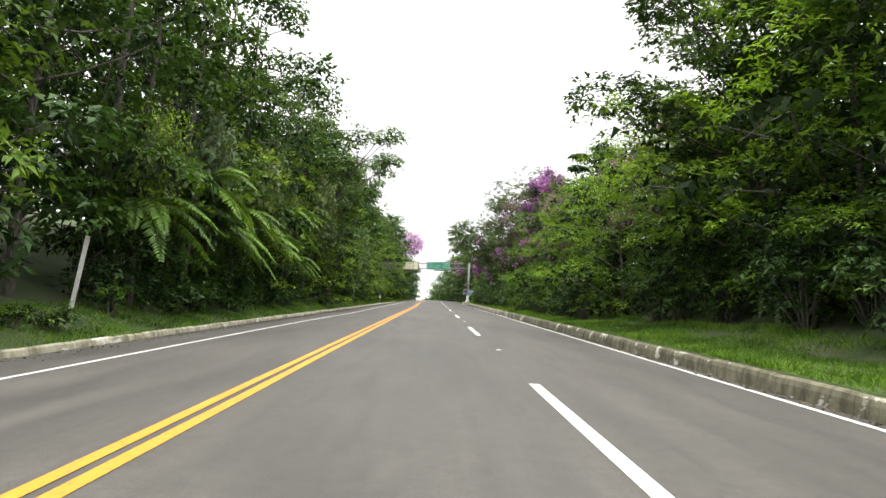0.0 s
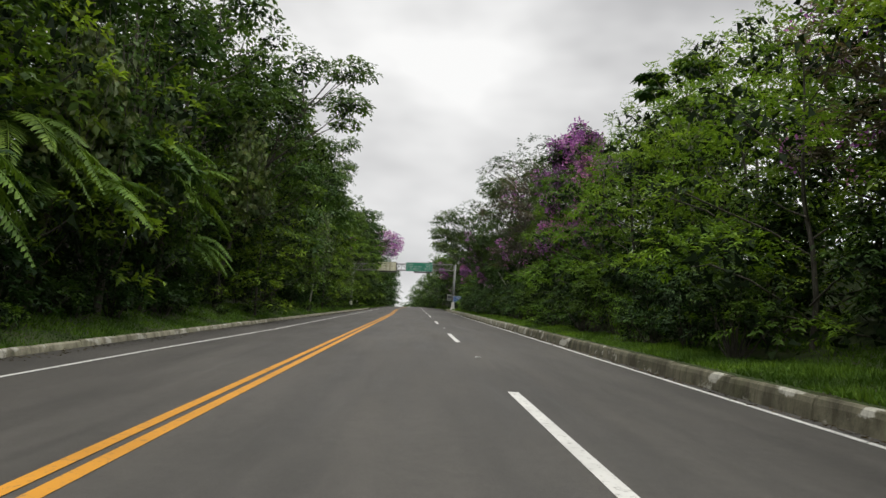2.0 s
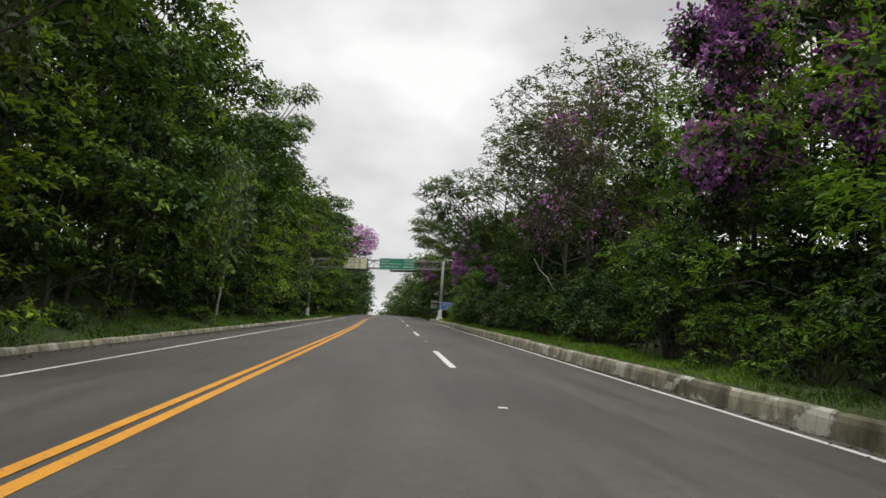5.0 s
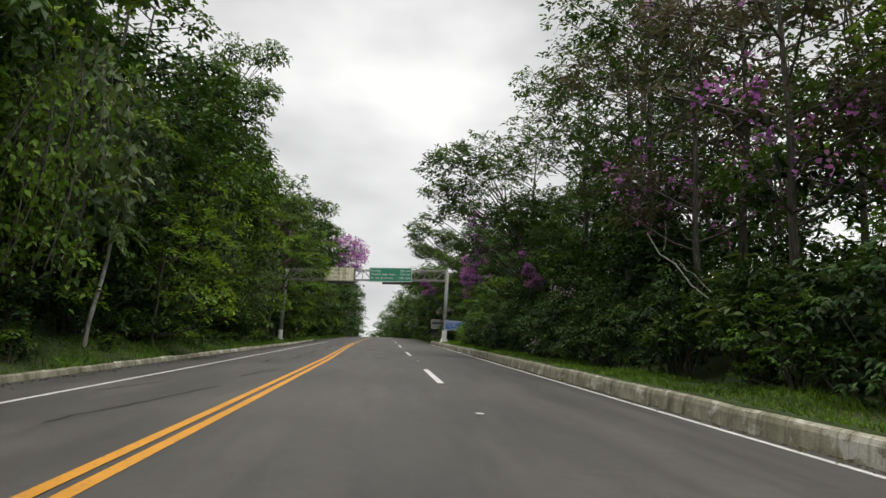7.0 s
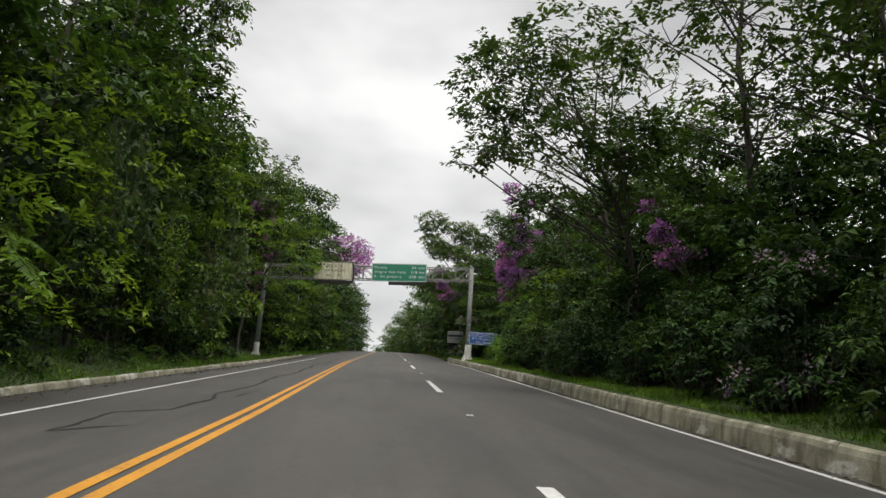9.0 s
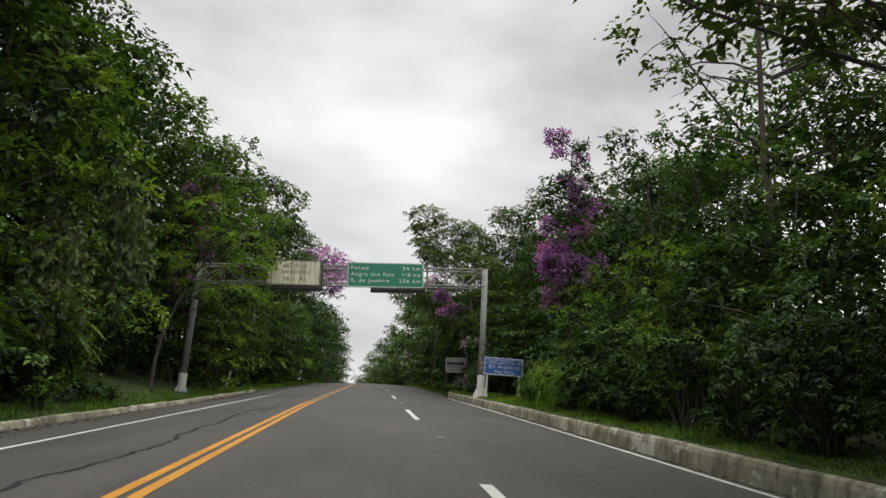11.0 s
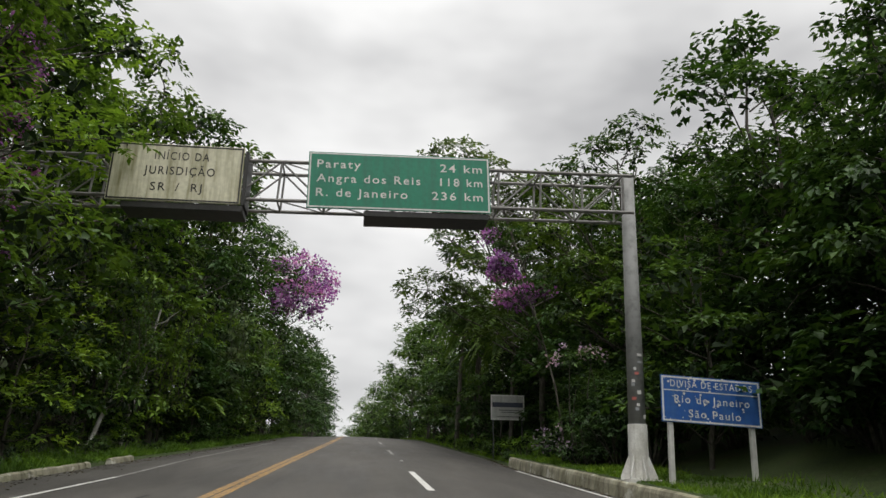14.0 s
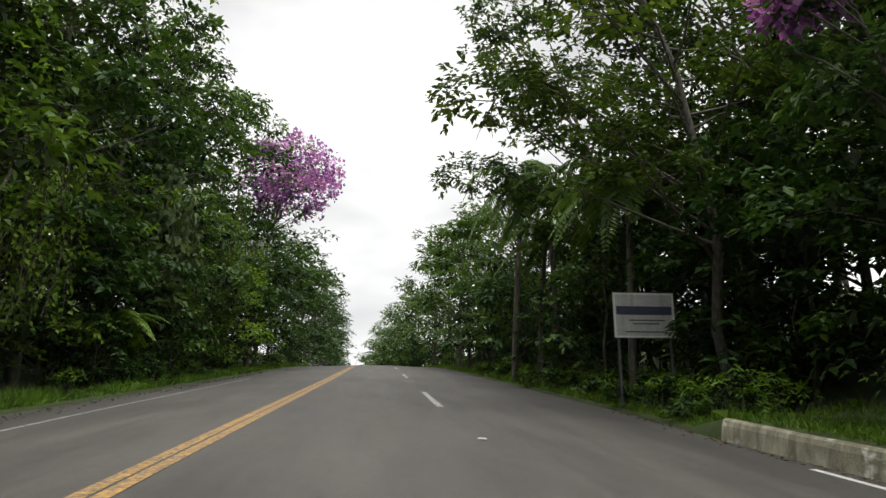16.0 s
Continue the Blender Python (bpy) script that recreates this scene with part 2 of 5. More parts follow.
def right_edge(y):
    return np.interp(y, [0, 40, 90, 120, 143.9, 144.1, 148, 190, 225, 280, 345], [5.25, 5.25, 5.45, 5.7, 5.6, 5.6, 5.9, 6.1, 5.2, 1.6, -3.0])


def left_edge(y):
    return np.interp(y, [0, 45, 95, 122, 134, 143, 155, 225, 280, 345], [-7.75, -7.75, -7.35, -7.05, -7.3, -7.6, -7.3, -7.3, -8.6, -12])


def kerb_rise(y):
    """The right kerb grows into a low wall and stops at y = 144."""
    return np.interp(y, [0, 10, 18, 30, 45, 65, 85, 144, 146], [0.25, 0.29, 0.31, 0.32, 0.325, 0.34, 0.37, 0.36, 0.03])


def ground_z(x, y):
    """Ground beside the road: verges level with the kerbs, then banks."""
    x, y = np.asarray(x, float), np.asarray(y, float)
    r, l, h = x - right_edge(y), left_edge(y) - x, kerb_rise(y)
    right = np.interp(r, [-0.1, 0.1, 0.22, 1.0, 3.0, 16.0, 55, 400], [-0.35, -0.25, 0.0, 0.05, 0.2, 5.0, 11, 14]) + h * np.clip(r / 0.2, 0, 1)
    left = np.interp(l, [-0.1, 0.1, 0.22, 1.6, 4.0, 16.0, 55, 400], [-0.8, -0.7, -0.37, -0.4, -0.2, 4.0, 11, 14])
    left = left + np.interp(l, [0.22, 1.6, 4.0, 9.0], [0.0, 0.32, 0.75, 0.0]) * (1 - smooth(96, 116, y))
    v = np.where(r > -0.1, right, np.where(l > -0.1, left, -0.5 + 0.3 * np.clip((x + 7) / 12, 0, 1) - 0.3))
    wave = 0.06 * np.sin(x * 1.7 + 0.3 * y) + 0.05 * np.sin(0.9 * y - x)
    off = np.clip((np.maximum(r, l) - 0.4) / 2, 0, 1)
    return grade(y) + v + wave * off


# ---- mesh helpers ----


def mesh_np(name, verts, tris, material, smooth_shade=False):
    me = bpy.data.meshes.new(name)
    verts = np.ascontiguousarray(verts, dtype=np.float32)
    faces = np.ascontiguousarray(tris, dtype=np.int32)
    k = faces.shape[1]
    me.vertices.add(len(verts))
    me.vertices.foreach_set("co", verts.ravel())
    me.loops.add(faces.size)
    me.loops.foreach_set("vertex_index", faces.ravel())
    me.polygons.add(len(faces))
    me.polygons.foreach_set("loop_start", np.arange(0, faces.size, k, dtype=np.int32))
    me.polygons.foreach_set("loop_total", np.full(len(faces), k, dtype=np.int32))
    me.update(calc_edges=True)
    me.materials.append(material)
    if smooth_shade:
        me.shade_smooth()
    return me


def bm_mesh(name, bm, material, smooth_shade=False):
    me = bpy.data.meshes.new(name)
    bm.to_mesh(me)
    bm.free()
    me.materials.append(material)
    if smooth_shade:
        me.shade_smooth()
    return me


LEAFY = ("cane", "crown", "leafage", "inner_foliage", "blossom", "frond", "blade")


def part(name, bm, material, parent, label=""):
    me = bm if isinstance(bm, bpy.types.Mesh) else bm_mesh(name, bm, material)
    ob = new(name, me)
    ob.parent = parent
    return tagged(ob, label, kind="stuff" if name in LEAFY else "")


def box(bm, x0, x1, y0, y1, z0, z1, bevel=0.0):
    r = bmesh.ops.create_cube(bm, size=1.0, matrix=Matrix.Translation(((x0 + x1) / 2, (y0 + y1) / 2, (z0 + z1) / 2)) @ Matrix.Diagonal((x1 - x0, y1 - y0, z1 - z0, 1)))
    if bevel:
        edges = list({e for v in r["verts"] for e in v.link_edges})
        bmesh.ops.bevel(bm, geom=edges, offset=bevel, segments=2, affect="EDGES")


def boxed(*a, bevel=0.0):
    bm = bmesh.new()
    box(bm, *a, bevel=bevel)
    return bm


def tube(points, radii, sides=7):
    """A tapered tube along a line of points."""
    p = np.asarray(points, float)
    r = np.asarray(radii, float)
    d = np.gradient(p, axis=0)
    d /= np.linalg.norm(d, axis=1)[:, None] + 1e-9
    ref = np.where(np.abs(d[:, 2:3]) > 0.9, np.array([[1.0, 0, 0]]), np.array([[0, 0, 1.0]]))
    u = np.cross(d, ref)
    u /= np.linalg.norm(u, axis=1)[:, None] + 1e-9
    w = np.cross(d, u)
    a = np.arange(sides) * 2 * np.pi / sides
    ring = p[:, None] + r[:, None, None] * (np.cos(a)[None, :, None] * u[:, None] + np.sin(a)[None, :, None] * w[:, None])
    n = len(p)
    i, j = np.meshgrid(np.arange(n - 1), np.arange(sides), indexing="ij")
    q = np.stack([i * sides + j, i * sides + (j + 1) % sides, (i + 1) * sides + (j + 1) % sides, (i + 1) * sides + j], -1).reshape(-1, 4)
    return ring.reshape(-1, 3), q


def joined(pieces):
    vs, fs, k = [], [], 0
    for v, f in pieces:
        vs.append(v)
        fs.append(np.asarray(f) + k)
        k += len(v)
    return np.concatenate(vs), np.concatenate(fs)


def unit(v):
    return v / (np.linalg.norm(v, axis=-1, keepdims=True) + 1e-9)


def leaves(base, way, up, length, width, fold=0.18, plain=False):
    """Pointed leaves, each folded along its midrib (two triangles), or plain single blades."""
    way = unit(way)
    side = unit(np.cross(way, up))
    nor = np.cross(side, way)
    L, W = np.asarray(length)[:, None], np.asarray(width)[:, None]
    mid = base + way * L * 0.45
    tip = base + way * L - nor * L * 0.12
    a = mid + side * W * 0.5 + nor * W * fold
    b = mid - side * W * 0.5 + nor * W * fold
    n = len(base)
    if plain:
        v = np.stack([base + side * W * 0.5, tip, base - side * W * 0.5], 1).reshape(-1, 3)
        return v, np.arange(3 * n).reshape(-1, 3)
    v = np.stack([base, a, tip, b], 1).reshape(-1, 3)
    k = 4 * np.arange(n)[:, None]
    f = np.concatenate([k + np.array([[0, 1, 2]]), k + np.array([[0, 2, 3]])], 1).reshape(-1, 3)
    return v, f


def on_lumps(r, lumps, n, under=-0.45, shell=(0.72, 1.05)):
    """Points with outward directions near the skins of ellipsoids given as (centre, radii)."""
    c = np.array([l[0] for l in lumps], float)
    s = np.array([l[1] for l in lumps], float)
    area = (s[:, 0] * s[:, 1] + s[:, 0] * s[:, 2] + s[:, 1] * s[:, 2])
    pick = r.choice(len(lumps), n, p=area / area.sum())
    d = unit(r.normal(size=(n, 3)))
    low = d[:, 2] < under
    d[low, 2] *= -0.5
    d = unit(d)
    p = c[pick] + d * s[pick] * r.uniform(*shell, n)[:, None]
    return p, unit(d / s[pick])


def foliage(r, lumps, twigs, per, size, aspect=0.45, droop=0.35, under=-0.2, shell=(0.72, 1.05), spread=0.9, plain=False):
    """Branchlets on lumps, each an arching twig with leaves in two ranks that lie flat towards the light."""
    p, o = on_lumps(r, lumps, twigs, under, shell)
    d = o * np.array([1.0, 1.0, 0.55]) + r.normal(size=(twigs, 3)) * np.array([0.45, 0.45, 0.16]) * spread
    d[:, 2] -= 0.55 * droop
    d = unit(d)
    n = twigs * per
    P, O, D = np.repeat(p, per, 0), np.repeat(o, per, 0), np.repeat(d, per, 0)
    u = np.tile((np.arange(per) + 0.5) / per, twigs)[:, None]
    reach = np.repeat(size * per * 0.26 * r.uniform(0.7, 1.4, twigs), per)[:, None]
    sgn = np.tile(np.where(np.arange(per) % 2, 1.0, -1.0), twigs)[:, None]
    side = unit(np.cross(D, [0.0, 0.0, 1.0]))
    base = P + D * reach * (u - 0.5) + r.normal(size=(n, 3)) * size * 0.2
    base[:, 2] -= (0.35 * droop + 0.12) * reach[:, 0] * u[:, 0] ** 2
    way = D * (0.35 + 0.5 * u) + side * sgn * (1.05 - 0.6 * u) + r.normal(size=(n, 3)) * 0.24
    way[:, 2] -= droop * 0.55
    up = np.array([[0, 0, 1.0]]) + 0.55 * O + r.normal(size=(n, 3)) * 0.2
    L = size * r.uniform(0.65, 1.35, n)
    return leaves(base, way, up, L, L * aspect * r.uniform(0.8, 1.2, n), plain=plain)


def petals_on(r, lumps, heads, per, size, under=-0.6, shell=(0.7, 1.3)):
    """Flower heads on lumps: each a tight cluster of petals that face outwards."""
    p, o = on_lumps(r, lumps, heads, under, shell)
    n = heads * per
    P, O = np.repeat(p, per, 0), np.repeat(o, per, 0)
    jit = r.normal(size=(n, 3))
    L = size * r.uniform(0.6, 1.3, n)
    return leaves(P + jit * size * 0.75, O + jit * 0.9, O + r.normal(size=(n, 3)) * 0.5 + [0, 0, 0.4], L, L * 0.85)


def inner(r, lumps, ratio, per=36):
    """Fill leaves inside each bough, at every angle; their near-black colour stands in for shade."""
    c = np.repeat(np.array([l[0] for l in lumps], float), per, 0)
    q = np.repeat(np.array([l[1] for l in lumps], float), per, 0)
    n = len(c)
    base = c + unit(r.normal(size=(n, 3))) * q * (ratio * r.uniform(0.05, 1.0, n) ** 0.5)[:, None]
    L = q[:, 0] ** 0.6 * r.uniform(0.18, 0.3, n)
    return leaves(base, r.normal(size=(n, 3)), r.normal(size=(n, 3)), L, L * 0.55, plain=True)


def limb(r, a, b, r0, r1, sag=0.15, steps=6, sides=5):
    a, b = np.asarray(a, float), np.asarray(b, float)
    u = np.linspace(0, 1, steps)[:, None]
    p = a + (b - a) * u
    l = np.linalg.norm(b - a)
    bend = r.normal(size=(1, 3)) * sag * l * 0.35
    p = p + bend * np.sin(np.pi * u) + r.normal(size=(steps, 3)) * l * 0.012
    p[0] = a
    return tube(p, np.linspace(r0, r1, steps), sides)


# ---- kinds of plants ----
TEMPLATES = {}


def make_tree(seed, height, spread, leaf, twigs, per, size, crown_from=0.15, lump=0.36, count=22, trunk_r=0.16, flowers=0,
              aspect=0.45, droop=0.35, open_crown=False, lean=0.0, flat=0.72, under=-0.2, twiglets=1, bloom_from=0.35, bloom=0.6, core=0.72, petals=0.19, plain=False, name="rainforest_tree"):
    """A trunk with limbs to its boughs, and sprays of leaves round each bough."""
    r = np.random.default_rng(seed)
    root = new(name)
    lumps = []
    for i in range(count):
        f = crown_from + (1 - crown_from) * min(0.98, max(0.02, (i + 0.5) / count + r.normal() * 0.06))
        z = height * (f * 0.97)
        ang = i * 2.4 + r.uniform(-1.0, 1.0)
        w = spread * (0.5 + 0.6 * np.sin(np.pi * min(1.0, (f - crown_from) / (1 - crown_from) * 0.82 + 0.12)))
        rad = w * r.uniform(0.4, 0.9)
        s = spread * lump * r.uniform(0.55, 1.35)
        lumps.append(((rad * np.cos(ang) + lean * z, rad * np.sin(ang), z - s * 0.3), (s * 1.15, s * 1.15, s * flat * r.uniform(0.8, 1.3))))
    pts = np.array([[lean * height * u * u, 0.0, height * 0.88 * u] for u in np.linspace(-0.03, 1, 7)]) + np.c_[r.normal(size=(7, 2)) * 0.03 * spread, np.zeros(7)]
    wood = [tube(pts, np.linspace(trunk_r * 1.15, trunk_r * 0.25, 7), 7)]
    for c, s in lumps:
        zb = max(height * 0.08, c[2] - 0.5 * np.hypot(c[0], c[1]) - s[2] * 0.3)
        u = zb / (height * 0.88)
        wood.append(limb(r, (lean * height * u * u, 0, zb), c, trunk_r * (0.45 - 0.22 * min(u, 1)), 0.02, steps=4, sides=4))
        for k in range(twiglets):
            d = unit(r.normal(size=3)) * np.array(s) * 0.95
            wood.append(limb(r, c, np.array(c) + d, 0.02, 0.006, 0.2, 3, 3))
    v, f = joined(wood)
    part("trunk", mesh_np("trunk", v, f, BARK, True), None, root)
    v, f = foliage(r, lumps, twigs, per, size, aspect, droop, under, (0.4, 1.1) if open_crown else (0.68, 1.08), plain=plain)
    part("crown", mesh_np("crown", v, f, LEAF[leaf]), None, root)
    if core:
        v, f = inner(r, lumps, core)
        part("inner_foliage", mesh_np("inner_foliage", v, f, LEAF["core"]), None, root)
    if flowers:
        tops = [l for l in lumps if l[0][2] > height * bloom_from]
        picks = [tops[i] for i in r.permutation(len(tops))[:max(2, int(len(tops) * bloom))]]
        v, f = petals_on(r, picks, flowers, 9, petals)
        part("blossom", mesh_np("blossom", v, f, LEAF["violet"]), None, root, "clusters of violet blossom")
    return root


def frond(r, length, start, heading, rise, sag, pinna, pairs=26):
    """A feathered frond: a rib that arches over, with a row of leaflets on each side."""
    u = np.linspace(0, 1, 10)
    out = np.array([np.cos(heading), np.sin(heading), 0])
    p = start + np.outer(u * length, out) * 0.9 + np.outer(rise * u * length - sag * length * u ** 2.2, [0, 0, 1.0])
    rib = tube(p, np.linspace(0.025, 0.006, 10) * (length / 2.0) ** 0.5, 4)
    k = np.linspace(0.12, 0.99, pairs)
    base = np.stack([np.interp(k, u, p[:, i]) for i in range(3)], 1)
    d = unit(np.stack([np.interp(k, u, np.gradient(p[:, i])) for i in range(3)], 1))
    side = unit(np.cross(d, [0, 0, 1.0]))
    L = pinna * np.sin(np.pi * np.clip(k * 0.86 + 0.12, 0, 1)) ** 0.7
    vs = []
    for sgn in (-1, 1):
        way = side * sgn + d * 0.45 + np.array([0, 0, -0.28]) + r.normal(size=(pairs, 3)) * 0.08
        vs.append(leaves(base, way, np.cross(side, d) + np.array([0, 0, 0.3]), L, L * 0.0 + length / pairs * 1.15, 0.05))
    return rib, vs


def make_fern(seed, trunk, fronds, length, leaf="fern", pinna=0.34, name="tree_fern", rise=0.55, sag=0.75, pairs=30):
    """A tree fern or palm: a slim trunk under a spray of fronds."""
    r = np.random.default_rng(seed)
    root = new(name)
    bend = r.normal(size=2) * 0.05 * trunk
    pts = np.array([[bend[0] * u * u, bend[1] * u * u, trunk * u] for u in np.linspace(-0.05, 1, 6)])
    v, f = tube(pts, np.linspace(0.13, 0.1, 6), 8)
    part("trunk", mesh_np("trunk", v, f, BARK, True), None, root)
    ribs, greens = [], []
    for i in range(fronds):
        rib, vs = frond(r, length * r.uniform(0.75, 1.1), pts[-1], i * 2.4 + r.uniform(-0.3, 0.3), rise * r.uniform(0.4, 1.5), sag * r.uniform(0.8, 1.25), pinna, pairs)
        tri = np.concatenate([rib[1][:, [0, 1, 2]], rib[1][:, [0, 2, 3]]])
        greens += [(rib[0], tri)] + vs
    v, f = joined(greens)
    part("frond", mesh_np("frond", v, f, LEAF[leaf]), None, root)
    return root


def make_shrub(seed, height, spread, leaf, twigs, per, size, aspect=0.4, droop=0.3, count=9, name="shrub", flowers=0, core=0.7, low=0.18):
    r = np.random.default_rng(seed)
    root = new(name)
    lumps, wood = [], []
    for i in range(count):
        a = i * 2.4
        z = height * r.uniform(low, 0.85)
        rad = spread * r.uniform(0.15, 0.75) * (1.15 - 0.5 * z / height)
        s = spread * r.uniform(0.26, 0.42)
        c = (rad * np.cos(a), rad * np.sin(a), z)
        lumps.append((c, (s, s, s * 0.8)))
        wood.append(limb(r, (0.1 * np.cos(a), 0.1 * np.sin(a), -0.15), c, 0.035, 0.01, 0.15, 4, 4))
    v, f = joined(wood)
    part("stem", mesh_np("stem", v, f, BARK, True), None, root)
    v, f = foliage(r, lumps, twigs, per, size, aspect, droop, under=-0.45)
    part("leafage", mesh_np("leafage", v, f, LEAF[leaf]), None, root)
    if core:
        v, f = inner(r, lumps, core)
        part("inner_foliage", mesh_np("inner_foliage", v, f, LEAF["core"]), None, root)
    if flowers:
        v, f = petals_on(r, lumps[-4:], flowers, 9, 0.09, -0.1, (0.98, 1.15))
        part("blossom", mesh_np("blossom", v, f, LEAF["lilac"]), None, root, "pale lilac blossom")
    return root


def make_vines(seed, height, width, leaf, strings, size, name="hanging_vines"):
    """A curtain of creeper hung over boughs: strings of drooping leaves."""
    r = np.random.default_rng(seed)
    root = new(name)
    wood, base, way = [], [], []
    for i in range(strings):
        x, y = r.uniform(-width, width), r.normal() * 0.5 * (1 - 0.2)
        top = height * r.uniform(0.75, 1.0) * (1 - 0.35 * (x / width) ** 2)
        end = height * r.uniform(0.0, 0.35)
        u = np.linspace(0, 1, 8)
        p = np.c_[x + 0.25 * np.sin(u * 3 + i) + r.normal() * 0.3 * u, y + 0.3 * np.cos(u * 2.5 + i) - 0.5 * u * (1 - u), top + (end - top) * u]
        wood.append(tube(p, np.full(8, 0.012), 3))
        k = int((top - end) * 11)
        w = r.uniform(0, 1, k)
        b = np.stack([np.interp(w, u, p[:, j]) for j in range(3)], 1) + r.normal(size=(k, 3)) * 0.16
        base.append(b)
        way.append(np.c_[r.normal(size=(k, 2)) * 0.8, -0.9 + r.normal(size=k) * 0.4])
    b, w = np.concatenate(base), np.concatenate(way)
    v, f = joined(wood)
    part("stem", mesh_np("stem", v, f, BARK), None, root)
    L = size * r.uniform(0.6, 1.3, len(b))
    v, f = leaves(b, w, np.c_[r.normal(size=(len(b), 2)), np.full(len(b), 0.8)], L, L * 0.62)
    part("leafage", mesh_np("leaves", v, f, LEAF[leaf]), None, root)
    return root


def make_reeds(seed, height, spread, stems, leaf="lace", name="tall_grass_clump"):
    """A clump of canes, each with long blades that arch out and hang at the tips."""
    r = np.random.default_rng(seed)
    root = new(name)
    per = 9
    n = stems * per
    a = np.repeat(r.uniform(0, 2 * np.pi, stems), per)
    rad = np.repeat(spread * 0.75 * np.sqrt(r.uniform(0, 1, stems)), per)
    h = np.repeat(height * r.uniform(0.5, 1.0, stems), per)
    u = np.tile(np.linspace(0.12, 1.0, per), stems) + r.normal(size=n) * 0.03
    lean = np.c_[np.cos(a), np.sin(a), np.zeros(n)]
    start = lean * (rad + 0.3 * spread * u ** 1.6)[:, None] + np.c_[np.zeros((n, 2)), h * u * 0.85]
    b = a + r.normal(size=n) * 1.3
    out = np.c_[np.cos(b), np.sin(b), np.zeros(n)]
    L = r.uniform(0.55, 1.05, n) * height * 0.42
    side = np.c_[-out[:, 1], out[:, 0], np.zeros(n)] * (0.02 * r.uniform(0.7, 1.4, n))[:, None]
    rise = r.uniform(0.6, 1.2, n)
    rows = []
    for k in (0, 0.3, 0.6, 0.85, 1.0):
        c = start + out * (L * k * (1 - 0.2 * k))[:, None] + np.c_[np.zeros((n, 2)), L * (rise * k - 1.25 * k ** 2.2)]
        w = np.sin(np.pi * (0.2 + 0.75 * k)) + 0.05
        rows += [c - side * w, c + side * w]
    v = np.stack(rows, 1).reshape(-1, 3)
    k = 10 * np.arange(n)[:, None]
    f = np.concatenate([k + np.array([[2 * i, 2 * i + 1, 2 * i + 3, 2 * i + 2]]) for i in range(4)], 0)
    part("blade", mesh_np("blade", v, f, LEAF[leaf]), None, root)
    canes = []
    for k in range(0, n, per):
        p = start[k:k + per:2]
        canes.append(tube(np.r_[[[p[0, 0] * 0.9, p[0, 1] * 0.9, -0.1]], p], np.linspace(0.012, 0.005, len(p) + 1), 4))
    v, f = joined(canes)
    part("cane", mesh_np("cane", v, f, LEAF[leaf], True), None, root)
    return root


def make_umbrella(seed, height, whorls, size, name="umbrella_tree"):
    """A slender stem with a few bare arms, each ending in a wheel of big palmate leaves."""
    r = np.random.default_rng(seed)
    root = new(name)
    wood = [limb(r, (0, 0, -0.3), (0.2, 0, height * 0.96), 0.09, 0.035, 0.05, 8, 7)]
    base, way, up, L = [], [], [], []
    for i in range(whorls):
        a = i * 2.4
        tip = np.array([1.3 * np.cos(a), 1.3 * np.sin(a), height * (1 - 0.035 * i)]) if i else np.array([0.2, 0, height])
        wood.append(limb(r, (0.15, 0, height * (0.8 - 0.03 * i)), tip, 0.035, 0.02, 0.15, 5, 5))
        for k in range(9):
            b = k * 0.7 + r.uniform(-0.2, 0.2)
            out = np.array([np.cos(b), np.sin(b), 0.25 + r.normal() * 0.15])
            hub = tip + out * size * 0.75
            wood.append(limb(r, tip, hub, 0.01, 0.007, 0.05, 3, 3))
            for q in range(8):
                c = b + (q - 3.5) * 0.72
                base.append(hub)
                way.append([np.cos(c), np.sin(c), -0.42])
                up.append([0.3 * np.cos(b), 0.3 * np.sin(b), 1.0])
                L.append(size * r.uniform(0.75, 1.1))
    v, f = joined(wood)
    part("trunk", mesh_np("trunk", v, f, PALE_BARK, True), None, root)
    L = np.array(L)
    v, f = leaves(np.array(base), np.array(way), np.array(up), L, L * 0.42)
    part("crown", mesh_np("crown", v, f, LEAF["dark"]), None, root)
    return root


